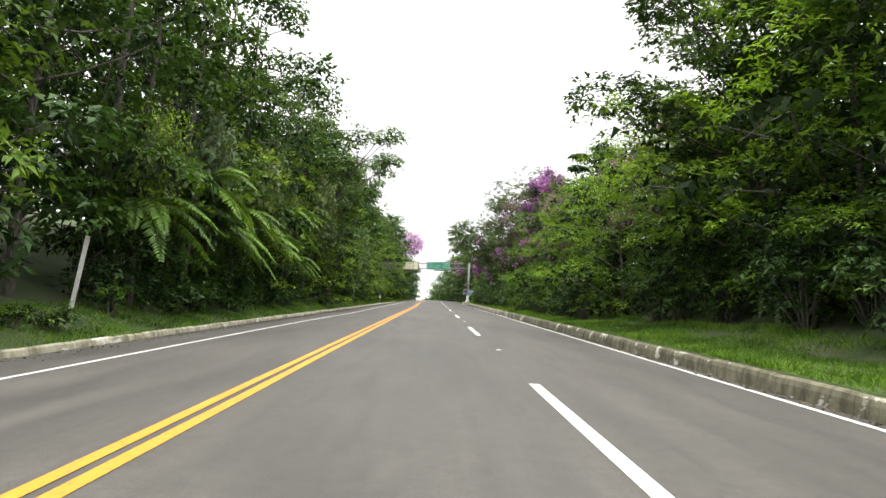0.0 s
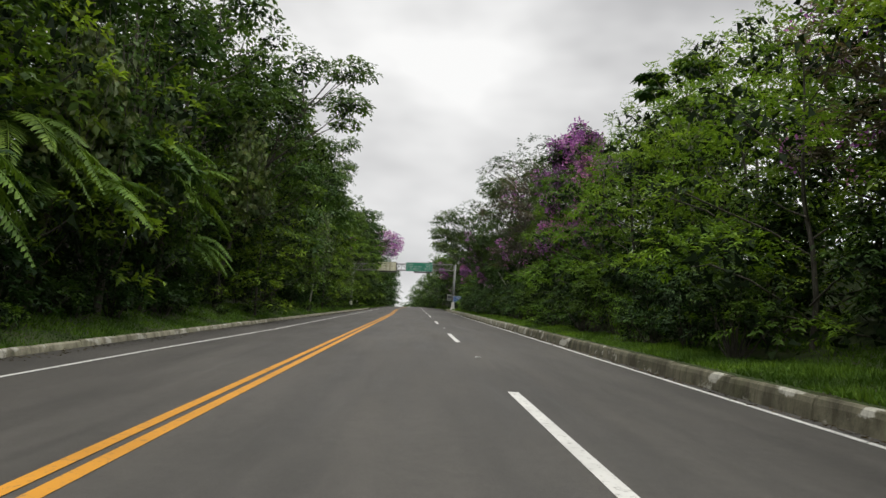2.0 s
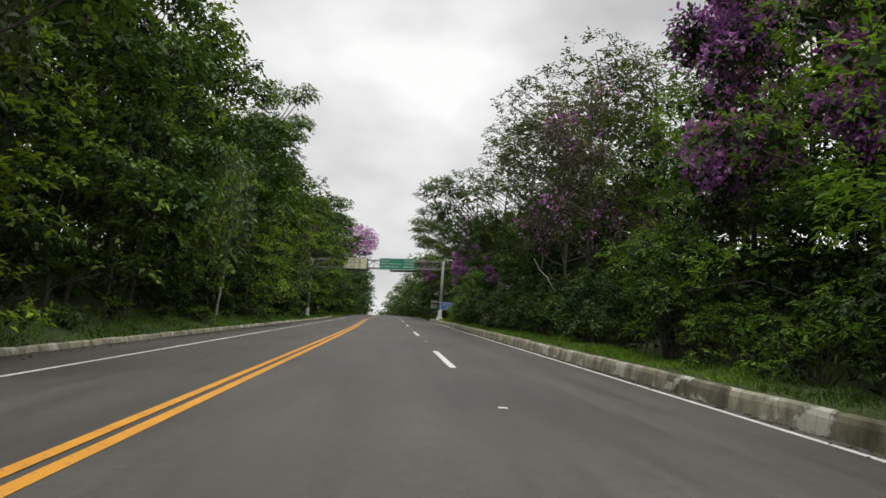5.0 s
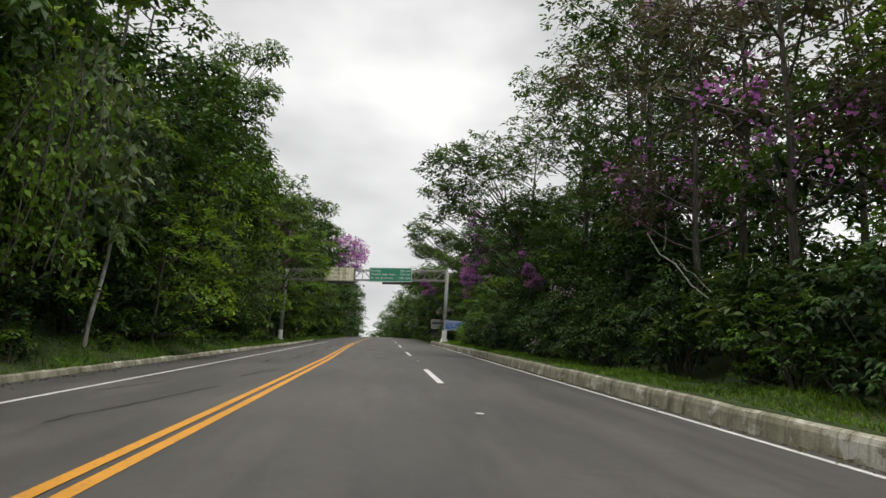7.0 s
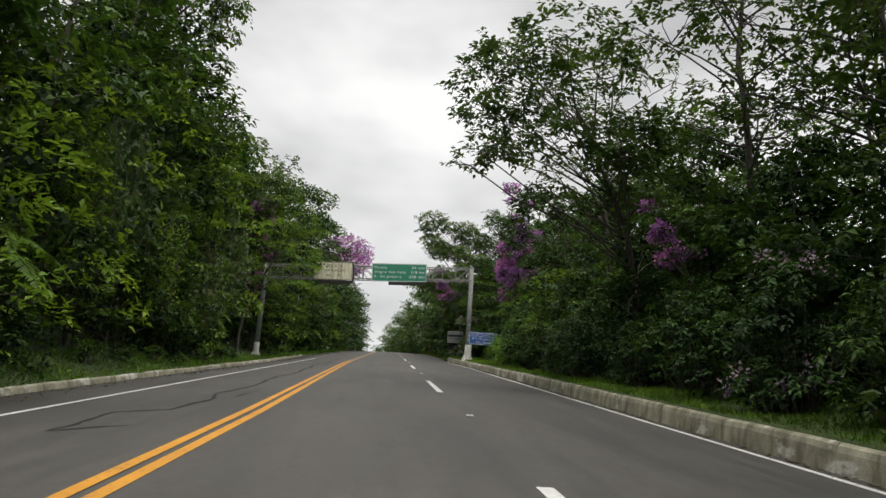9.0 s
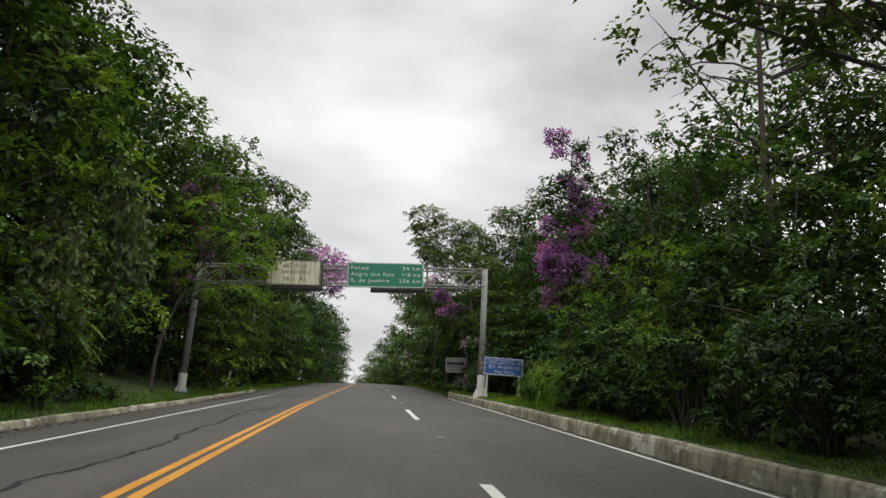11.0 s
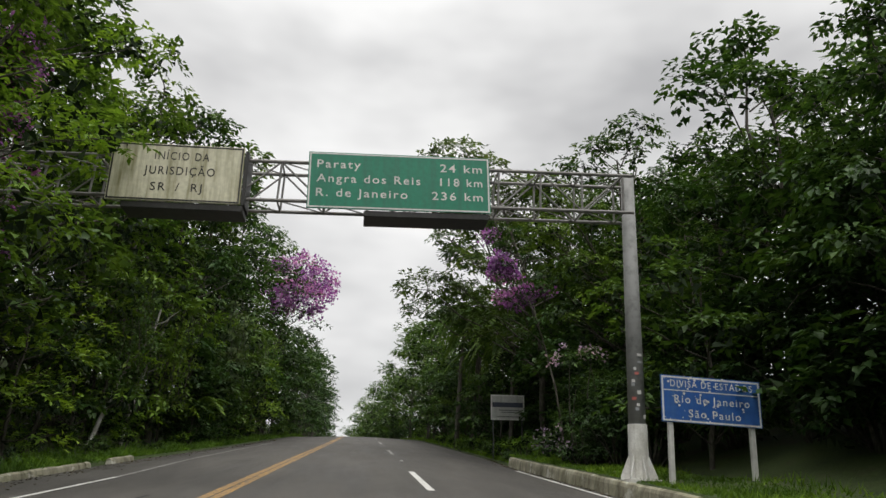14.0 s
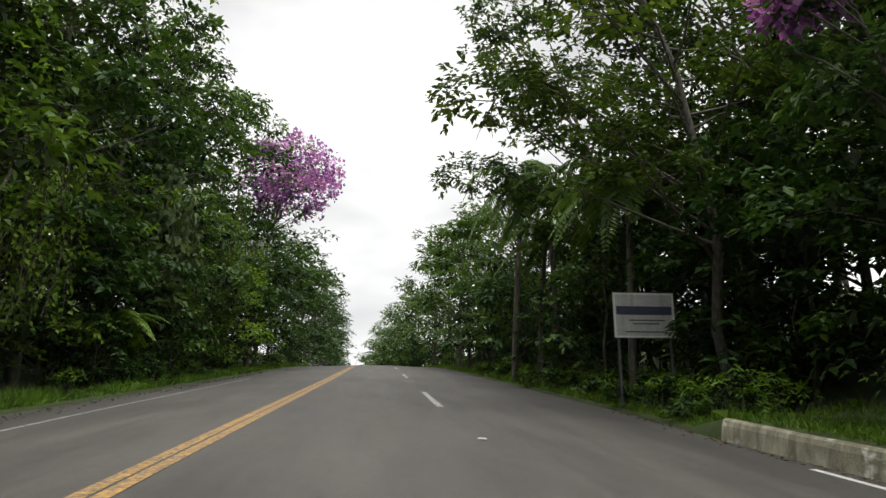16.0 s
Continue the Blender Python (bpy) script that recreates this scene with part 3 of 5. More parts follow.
KINDS = {
    # kind: builder, keyword sets, label, category
    "broad": (make_tree, [dict(seed=1, height=16, spread=3.4, leaf="mid", twigs=510, per=6, size=0.322, aspect=0.56),
                          dict(seed=2, height=16, spread=3.3, leaf="mid", twigs=510, per=6, size=0.305, crown_from=0.1, count=24, aspect=0.6),
                          dict(seed=3, height=16, spread=3.5, leaf="dark", twigs=510, per=6, size=0.342, flat=0.5, aspect=0.55)],
              "tall broadleaf rainforest tree with a dense green crown", "tree"),
    "dark": (make_tree, [dict(seed=4, height=16, spread=3.4, leaf="dark", twigs=510, per=6, size=0.309, droop=0.7, aspect=0.55),
                         dict(seed=5, height=16, spread=3.2, leaf="dark", twigs=510, per=6, size=0.314, crown_from=0.2, count=20, flat=0.8, aspect=0.52)],
             "dark green rainforest tree with shaded lower boughs", "tree"),
    "back": (make_tree, [dict(seed=24, name="forest_tree", plain=True, height=16, spread=4.4, leaf="dark", twigs=420, per=5, size=0.52, twiglets=0, count=14, lump=0.44, aspect=0.5),
                         dict(seed=25, name="forest_tree", plain=True, height=16, spread=4.2, leaf="mid", twigs=420, per=5, size=0.52, twiglets=0, count=14, lump=0.44, aspect=0.5)],
             "tall forest tree standing behind the roadside trees", "tree"),
    "far": (make_tree, [dict(seed=36, name="forest_tree", plain=True, height=15, spread=4.3, leaf="dark", twigs=190, per=6, size=0.576, twiglets=0, count=14, lump=0.44, aspect=0.5),
                        dict(seed=37, name="forest_tree", plain=True, height=15, spread=4.1, leaf="mid", twigs=190, per=6, size=0.576, twiglets=0, count=14, lump=0.44, aspect=0.5)],
            "distant forest tree beyond the crest of the road", "tree"),
    "layer": (make_tree, [dict(seed=26, name="understorey_tree", height=7, spread=2.6, leaf="bright", twigs=270, per=6, size=0.254, flat=0.28, lump=0.44, count=14, trunk_r=0.07, aspect=0.45, droop=0.2, under=-0.15, core=0.7),
                          dict(seed=27, name="understorey_tree", height=7, spread=2.6, leaf="mid", twigs=270, per=6, size=0.263, flat=0.32, lump=0.44, count=14, trunk_r=0.07, aspect=0.52, droop=0.35, under=-0.15, core=0.75),
                          dict(seed=28, name="understorey_tree", height=7, spread=2.4, leaf="dark", twigs=230, per=6, size=0.291, flat=0.5, lump=0.44, count=14, trunk_r=0.07, aspect=0.6, droop=0.6)],
              "understorey tree with flat layered sprays of leaves", "tree"),
    "airy": (make_tree, [dict(seed=6, name="open_crowned_tree", height=14, spread=3.9, leaf="canopy", twigs=500, per=7, size=0.189, crown_from=0.42, lump=0.26, count=24, trunk_r=0.12, aspect=0.5, twiglets=5, core=0, flat=0.6),
                         dict(seed=7, name="open_crowned_tree", height=14, spread=4.1, leaf="canopy", twigs=500, per=7, size=0.183, crown_from=0.45, lump=0.25, count=24, trunk_r=0.11, aspect=0.5, twiglets=5, core=0, flat=0.6)],
             "open-crowned tree with small leaves and bare visible limbs", "tree"),
    "lace": (make_tree, [dict(seed=8, name="young_tree", height=8.5, spread=3.0, leaf="bright", twigs=820, per=8, size=0.148, crown_from=0.08, lump=0.4, count=18, trunk_r=0.07, aspect=0.36, flat=0.42, core=0.7),
                         dict(seed=9, name="young_tree", height=8.5, spread=2.9, leaf="lace", twigs=820, per=8, size=0.148, crown_from=0.06, lump=0.4, count=18, trunk_r=0.07, aspect=0.36, flat=0.5, core=0.72)],
             "fine-leaved young tree with light green feathery foliage", "tree"),
    "violet": (make_tree, [dict(seed=10, name="blossoming_tree", height=12, spread=2.8, leaf="mauve", twigs=560, per=6, size=0.21, crown_from=0.35, lump=0.36, count=18, trunk_r=0.1, flowers=60, core=0, open_crown=True, bloom=0.34, twiglets=4, petals=0.12),
                           dict(seed=11, name="blossoming_tree", height=9, spread=1.25, leaf="dark", twigs=520, per=6, size=0.17, crown_from=0.3, lump=0.3, count=34, trunk_r=0.08, flowers=700, bloom=0.75, flat=0.95, petals=0.11),
                           dict(seed=29, name="blossoming_tree", height=16, spread=3.4, leaf="grey", twigs=260, per=6, size=0.26, crown_from=0.7, lump=0.36, count=12, trunk_r=0.14, lean=0.125, flowers=460, bloom=1.0, core=0, open_crown=True, twiglets=6, petals=0.24),
                           dict(seed=41, name="blossoming_tree", height=8.4, spread=0.9, leaf="dark", twigs=200, per=6, size=0.16, crown_from=0.5, lump=0.3, count=16, trunk_r=0.04, lean=-0.27, flowers=150, bloom=0.5, bloom_from=0.55, core=0, open_crown=True, twiglets=5, petals=0.12),
                           dict(seed=61, name="blossoming_tree", height=11.5, spread=1.15, leaf="dark", twigs=560, per=6, size=0.16, crown_from=0.3, lump=0.31, count=38, trunk_r=0.08, flowers=640, bloom=0.5, flat=0.95, petals=0.1)],
               "tree in bloom with clusters of violet blossom", "tree"),
    "leaning": (make_tree, [dict(seed=33, name="leaning_tree", height=14.5, spread=2.7, leaf="mid", twigs=900, per=7, size=0.2, crown_from=0.44, lump=0.36, count=20, trunk_r=0.13, lean=0.33, aspect=0.6, core=0.5, twiglets=5, droop=0.5),
                            dict(seed=34, name="leaning_tree", height=14, spread=4.5, leaf="canopy", twigs=1550, per=7, size=0.221, crown_from=0.36, lump=0.23, count=30, trunk_r=0.13, lean=0.2, aspect=0.5, core=0, flat=0.55, twiglets=6),
                            dict(seed=35, name="leaning_tree", height=11, spread=3.0, leaf="bright", twigs=800, per=6, size=0.2, crown_from=0.5, lump=0.42, count=14, trunk_r=0.1, lean=0.32, aspect=0.4, core=0.6, flat=0.4),
                            dict(seed=54, name="leaning_tree", height=11.4, spread=4.4, leaf="canopy", twigs=1450, per=7, size=0.217, crown_from=0.5, lump=0.27, count=32, trunk_r=0.13, lean=0.25, aspect=0.5, core=0, flat=0.6, twiglets=6)],
                "tree leaning from the forest over the road", "tree"),
    "umbrella": (make_umbrella, [dict(seed=30, height=10.2, whorls=6, size=0.55)],
                 "slender tree with whorls of very large leaves", "tree"),
    "shrub": (make_shrub, [dict(seed=12, height=2.6, spread=1.9, leaf="mid", twigs=105, per=6, size=0.24, aspect=0.5),
                           dict(seed=13, height=3.0, spread=2.0, leaf="dark", twigs=105, per=6, size=0.26, aspect=0.5),
                           dict(seed=14, height=2.4, spread=1.8, leaf="lace", twigs=160, per=6, size=0.19, aspect=0.45)],
              "leafy green roadside shrub at the forest's edge", "shrub"),
    "thicket": (make_shrub, [dict(seed=51, name="thicket_shrub", height=3.0, spread=1.9, leaf="mid", twigs=225, per=8, size=0.144, aspect=0.5, count=15, low=0.05),
                             dict(seed=52, name="thicket_shrub", height=3.2, spread=2.0, leaf="dark", twigs=225, per=8, size=0.156, aspect=0.45, count=15, droop=0.5, low=0.05),
                             dict(seed=53, name="thicket_shrub", height=2.7, spread=1.9, leaf="lace", twigs=225, per=8, size=0.132, aspect=0.42, count=15, low=0.05)],
                "dense small-leaved shrub reaching down to the verge", "shrub"),
    "bigleaf": (make_shrub, [dict(seed=31, height=2.6, spread=1.5, leaf="grey", twigs=60, per=5, size=0.34, aspect=0.42, count=8)],
                "shrub with large pale green leaves", "shrub"),
    "lilac": (make_shrub, [dict(seed=32, height=3.4, spread=1.3, leaf="dark", twigs=190, per=6, size=0.13, flowers=34, count=13, low=0.06)],
              "shrub with pale lilac blossom among grey-green leaves", "shrub"),
    "fern": (make_fern, [dict(seed=15, trunk=3.2, fronds=19, length=3.3, pinna=0.6, pairs=44), dict(seed=16, trunk=4.9, fronds=18, length=3.2, pinna=0.58, pairs=44)],
             "tree fern with drooping feathery fronds", "fern"),
    "palm": (make_fern, [dict(seed=17, trunk=5.5, fronds=15, length=2.6, leaf="mid", pinna=0.55, name="palm", rise=0.7, sag=1.0, pairs=34)],
             "slim palm with arching feathered fronds", "palm"),
    "vines": (make_vines, [dict(seed=18, height=7.0, width=1.8, leaf="mid", strings=40, size=0.2), dict(seed=19, height=6.0, width=1.5, leaf="bright", strings=34, size=0.18), dict(seed=38, height=6.5, width=1.7, leaf="grey", strings=26, size=0.32)],
              "curtain of green creeper hanging over boughs", "vine"),
    "weeds": (make_shrub, [dict(seed=39, name="weed", height=0.9, spread=0.8, leaf="lace", twigs=38, per=6, size=0.144, count=6, core=0.6),
                           dict(seed=40, name="weed", height=0.7, spread=0.9, leaf="mid", twigs=38, per=6, size=0.168, count=6, core=0.6)],
              "low leafy weeds in the grass verge", "weed"),
    "reeds": (make_reeds, [dict(seed=20, height=2.0, spread=1.4, stems=105)],
              "clump of tall arching grass blades", "grass"),
}
COUNTS = {}
# kept free of bushes: round the signs and the gantry posts
CLEAR = ((-11.6, -9.0, 16.5, 21.5), (5.0, 10.4, 123.5, 131.0), (5.0, 8.9, 125.5, 133.5), (5.0, 9.2, 142.5, 154.5), (-12.4, -7.0, 120.0, 134.0))


def plant(kind, x, y, scale=1.0, turn=None, variant=None, lift=0.0, tall=1.0):
    """One plant of a kind on the ground at x, y."""
    build, sets, label, category = KINDS[kind]
    if (kind in ("shrub", "thicket", "layer", "bigleaf") or (kind == "weeds" and x < 0)) and any(a < x < b and c < y < d for a, b, c, d in CLEAR):
        return None
    k = COUNTS.get(kind, 0)
    COUNTS[kind] = k + 1
    v = k % len(sets) if variant is None else variant
    turn = (k * 137.5) % 360 if turn is None else turn
    z = float(ground_z(x, y)) + lift
    m = pose(x, y, z, 0, 0, turn) @ Matrix.Diagonal((scale, scale, scale * tall, 1))
    key = (kind, v)
    if key not in TEMPLATES:
        ob = build(**sets[v])
        tagged(ob, label, category, "roadside " + category + "s")
        TEMPLATES[key] = ob
        ob.matrix_basis = m
        return ob
    ob = copy_thing(TEMPLATES[key], Matrix.Identity(4))
    ob.matrix_basis = m
    return ob


# ---- ground and road ----
def sheet(name, xs, ys, zf, material, kind, label):
    X, Y = np.meshgrid(xs, ys)
    Z = zf(X, Y)
    v = np.stack([X, Y, Z], -1).reshape(-1, 3)
    nx, ny = len(xs), len(ys)
    i, j = np.meshgrid(np.arange(ny - 1), np.arange(nx - 1), indexing="ij")
    q = np.stack([i * nx + j, i * nx + j + 1, (i + 1) * nx + j + 1, (i + 1) * nx + j], -1).reshape(-1, 4)
    return tagged(new(name, mesh_np(name, v, q, material, True)), label, kind=kind)


gx = np.r_[-1500, -600, -200, -100, -60, -45, -34, -28, np.arange(-24, -9.5, 0.8), np.arange(-9.4, -6.8, 0.1), -6, -4, 0, 4, np.arange(5.0, 6.8, 0.1), 7.2, np.arange(7.8, 22, 0.8), 28, 36, 60, 110, 300, 800, 1500]
gy = np.r_[-1500, -400, -120, -60, -40, np.arange(-24, 143, 1.5), 143.5, 144, 144.5, 145, 146, 147, np.arange(148, 340, 1.5), 360, 400, 500, 700, 1200, 3000]
sheet("ground", gx, gy, ground_z, GROUND, "structure", "grassy verges and forest floor beside the road")


def ribbon(name, x0, x1, ys, material, kind, label, lift=0.0, cols=2):
    """A strip that follows the road between two lines given as functions of y."""
    u = np.linspace(0, 1, cols)
    ys = np.asarray(ys, float)
    a, b = x0(ys), x1(ys)
    X = a[:, None] + (b - a)[:, None] * u
    Y = np.repeat(ys[:, None], cols, 1)
    v = np.stack([X, Y, road_z(X, Y) + lift], -1).reshape(-1, 3)
    i, j = np.meshgrid(np.arange(len(ys) - 1), np.arange(cols - 1), indexing="ij")
    q = np.stack([i * cols + j, i * cols + j + 1, (i + 1) * cols + j + 1, (i + 1) * cols + j], -1).reshape(-1, 4)
    return tagged(new(name, mesh_np(name, v, q, material, True)), label, kind=kind)


def stations(y0, y1, step=1.5):
    y = np.arange(y0, y1, step)
    return np.r_[y[(y1 - y) > 0.05], y1]


ribbon("road", lambda y: left_edge(y) - 0.12, lambda y: right_edge(y) + 0.04, np.r_[-60, -40, stations(-24, 420, 1.5)], ASPHALT, "structure", "worn grey asphalt road with three lanes", cols=28)


def line(name, centre, width, y0, y1, material, label, step=1.5):
    f = (lambda y: np.full_like(y, centre)) if isinstance(centre, float) else centre
    ribbon(name, lambda y: f(y) - width / 2, lambda y: f(y) + width / 2, stations(y0, y1, step), material, "structure", label, 0.005)


def yellow_x(y):
    return np.interp(y, [15, 30, 45, 70, 88, 104, 120, 140, 165, 200], [-2.18, -2.13, -2.09, -1.99, -1.99, -2.2, -2.37, -2.25, -2.03, -1.9])


for side in (-0.115, 0.115):
    line("yellow_line", lambda y, s=side: yellow_x(y) + s, 0.135, -24, 124, YELLOW, "solid yellow centre line")
    line("faded_yellow_line", lambda y, s=side: yellow_x(y) + s * 0.9, 0.17, 124, 232, FADED, "faded yellow centre line")
line("edge_line_left", lambda y: np.interp(y, [25, 35, 48], [-5.88, -5.8, -5.44]), 0.12, -24, 134, WHITE_LINE, "solid white edge line")
line("faded_edge_line_left", lambda y: np.interp(y, [134, 143, 150], [-5.42, -5.84, -5.94]), 0.08, 134, 168, FADED_WHITE, "thin faded white edge line")
line("edge_line_right", lambda y: right_edge(y) - 0.31, 0.12, -24, 141, WHITE_LINE, "solid white edge line")
for k in range(-2, 13):
    y = 4.2 + 18.05 * k
    line("lane_dash", 1.44, 0.15, y, y + 5.9, WHITE_LINE if y < 140 else FADED_WHITE, "white lane dash")


def seam(seed, x0, y0, x1, y1, width, wander):
    """A winding crack filled with dark sealant."""
    r = np.random.default_rng(seed)
    ys = stations(y0, y1, 0.25)
    w = np.cumsum(r.normal(size=len(ys))) * wander
    w -= np.linspace(0, w[-1], len(ys))
    xs = np.linspace(x0, x1, len(ys)) + w
    wd = 1.4 * width * r.uniform(0.5, 1.4, len(ys))
    tagged(ribbon("sealed_crack", lambda y: xs - wd / 2, lambda y: xs + wd / 2, ys, CRACK, "structure", "dark sealed crack in the asphalt", 0.004), "")


for args in ((1, -4.98, 73.8, -4.42, 76.0, 0.05, 0.04), (2, -3.75, 69.0, -2.95, 74.6, 0.035, 0.03), (3, -3.2, 77.6, -2.68, 80.5, 0.05, 0.04), (4, -3.9, 85.4, -4.04, 87.9, 0.05, 0.03),
             (5, -3.9, 85.4, -3.16, 86.0, 0.14, 0.01), (6, -4.04, 87.9, -3.35, 88.3, 0.14, 0.01), (7, -3.35, 88.25, -3.17, 90.8, 0.07, 0.03), (8, -3.17, 90.8, -3.4, 97.8, 0.06, 0.04),
             (9, -3.4, 97.8, -3.42, 107.6, 0.062, 0.045), (10, -3.42, 107.6, -3.54, 116.7, 0.062, 0.04), (11, -3.54, 116.7, -3.02, 117.4, 0.13, 0.02), (12, -2.9, 91.2, -2.85, 92.2, 0.06, 0.03),
             (13, -3.2, 113.2, -3.15, 113.7, 0.08, 0.03), (14, -3.15, 114.5, -3.1, 115.1, 0.08, 0.03), (15, -3.2, 116.0, -3.1, 116.5, 0.08, 0.03), (16, -3.5, 118.2, -3.05, 119.0, 0.1, 0.02),
             (17, -3.5, 120.2, -3.2, 121.4, 0.08, 0.02), (18, -3.62, 122.0, -3.3, 123.2, 0.08, 0.02), (19, -3.75, 124.6, -3.5, 126.0, 0.08, 0.02), (20, -3.7, 127.6, -3.4, 129.2, 0.08, 0.02)):
    seam(*args)

# ---- kerbs ----
def kerb(name, face, side, thick, rise, y0, y1, piece, label):
    """A kerb of cast lengths with narrow joints and chipped corners, each length a part."""
    root = tagged(new(name), label, "kerb", kind="structure")
    r = np.random.default_rng(31)
    y = y0
    while y < y1 - 0.3:
        e = min(y + piece * r.uniform(0.92, 1.08), y1)
        dz, dx, tip = r.normal() * 0.006, r.normal() * 0.006, r.normal() * 0.004
        bm = bmesh.new()
        cols = []
        for i, yy in enumerate(np.linspace(y + 0.006, e - 0.006, 5)):
            x = float(face(yy)) + dx
            h = float(rise(yy)) + dz + tip * (i - 2) / 2 - (r.uniform(0.0, 0.018) if i in (0, 4) else r.uniform(0, 0.008))
            z0 = float(road_z(x, yy)) - 0.12
            z1 = float(road_z(x, yy)) + h
            prof = [(x, z0), (x + side * 0.035, z1 - 0.1 - r.uniform(0, 0.02)), (x + side * 0.06, z1 - 0.035), (x + side * 0.105, z1 - 0.004), (x + side * 0.15, z1), (x + side * thick, z1 - 0.03), (x + side * thick, z0)]
            cols.append([bm.verts.new((px, yy, pz)) for px, pz in prof])
        n = 7
        for c0, c1 in zip(cols, cols[1:]):
            for i in range(n):
                bm.faces.new((c0[i], c0[(i + 1) % n], c1[(i + 1) % n], c1[i]))
        bm.faces.new(cols[0][::-1])
        bm.faces.new(cols[-1])
        bmesh.ops.recalc_face_normals(bm, faces=bm.faces)
        part("kerb_stone", bm, MOSSY if side > 0 and y < 44 + 14 * r.uniform() else CONCRETE, root)
        y = e
    return root


kerb("kerb_right", right_edge, 1, 0.22, kerb_rise, -24, 144, 2.7, "weathered concrete kerb with stained cast lengths")
kerb("kerb_left", left_edge, -1, 0.2, lambda y: 0.16, -24, 138.3, 2.0, "low weathered concrete kerb along the verge")
kerb("kerb_left_end", left_edge, -1, 0.2, lambda y: 0.17, 140.2, 142.8, 2.6, "short broken length of concrete kerb in the grass")


# ---- overhead gantry ----
def gz(x):
    return 0.0585 * x


def cyl(bm, a, b, r0, r1=None, seg=12):
    a, b = Vector(a), Vector(b)
    d = b - a
    m = Matrix.Translation((a + b) / 2) @ d.to_track_quat("Z", "Y").to_matrix().to_4x4()
    bmesh.ops.create_cone(bm, cap_ends=True, segments=seg, radius1=r0, radius2=r0 if r1 is None else r1, depth=d.length, matrix=m)


def rod(a, b, r0, seg=8):
    bm = bmesh.new()
    cyl(bm, a, b, r0, seg=seg)
    return bm


GX0, GX1 = -9.85, 6.13
gantry = tagged(new("sign_gantry"), "grey steel gantry with a truss beam over the road", "gantry")
gantry.location = (0, GANTRY_Y, 0)
TOP, LOW = 20.6, 19.62      # chords at x = 0
for x, zb in ((GX1, 13.78), (GX0, 12.85)):
    bm = bmesh.new()
    cyl(bm, (x, 0, zb), (x, 0, TOP + gz(x) + 0.08), 0.2, 0.16, 20)
    p = part("post", bm, POST_STEEL, gantry, "round grey steel post")
    p.data.shade_smooth()
    bm = bmesh.new()
    cyl(bm, (x, 0, zb - 0.05), (x, 0, zb + 1.2), 0.222, 0.215, 20)
    part("painted_foot", bm, PLINTH, p, "white painted lower post")
    for k in range(8):
        a = k * math.pi / 4
        bm = bmesh.new()
        f = [(0.2, 0.0), (0.42, 0.0), (0.42, 0.08), (0.23, 0.52), (0.2, 0.52)]
        ca, sa = math.cos(a), math.sin(a)
        front = [bm.verts.new((x + u * ca - 0.012 * sa, u * sa + 0.012 * ca, zb + w)) for u, w in f]
        back = [bm.verts.new((x + u * ca + 0.012 * sa, u * sa - 0.012 * ca, zb + w)) for u, w in f]
        bm.faces.new(front)
        bm.faces.new(back[::-1])
        for i in range(5):
            bm.faces.new((front[i], back[i], back[(i + 1) % 5], front[(i + 1) % 5]))
        part("gusset", bm, PLINTH, p)
    part("base_slab", boxed(x - 0.38, x + 0.38, -0.42, 0.42, zb - 0.35, zb + 0.02, bevel=0.02), PLINTH, p, "white painted concrete base")
for dy in (-0.35, 0.35):
    for z in (TOP, LOW):
        part("chord", rod((GX0, dy, z + gz(GX0)), (GX1, dy, z + gz(GX1)), 0.045), STEEL, gantry)
panels = np.linspace(GX0 + 0.3, GX1 - 0.25, 16)
for i, x in enumerate(panels):
    for dy in (-0.35, 0.35):
        part("strut", rod((x, dy, LOW + gz(x)), (x, dy, TOP + gz(x)), 0.028, 6), STEEL, gantry)
        if i:
            xp = panels[i - 1]
            a, b = (LOW, TOP) if i % 2 else (TOP, LOW)
            part("brace", rod((xp, dy, a + gz(xp)), (x, dy, b + gz(x)), 0.024, 6), STEEL, gantry)
    for z in (TOP, LOW):
        part("cross_tie", rod((x, -0.35, z + gz(x)), (x, 0.35, z + gz(x)), 0.022, 6), STEEL, gantry)
        if i:
            xp = panels[i - 1]
            part("cross_tie", rod((xp, -0.35, z + gz(xp)), (x, 0.35, z + gz(x)), 0.018, 6), STEEL, gantry)


def text_mesh(body, size, extrude=0.004, spacing=1.0, bold=0.0):
    cu = bpy.data.curves.new("lettering", "FONT")
    cu.body = body
    cu.size = size
    cu.extrude = extrude
    cu.offset = bold
    cu.space_character = spacing
    cu.resolution_u = 3
    tmp = bpy.data.objects.new("lettering", cu)
    scene.collection.objects.link(tmp)
    bpy.context.view_layer.update()
    me = bpy.data.meshes.new_from_object(tmp.evaluated_get(bpy.context.evaluated_depsgraph_get()))
    bpy.data.objects.remove(tmp)
    bpy.data.curves.remove(cu)
    return me


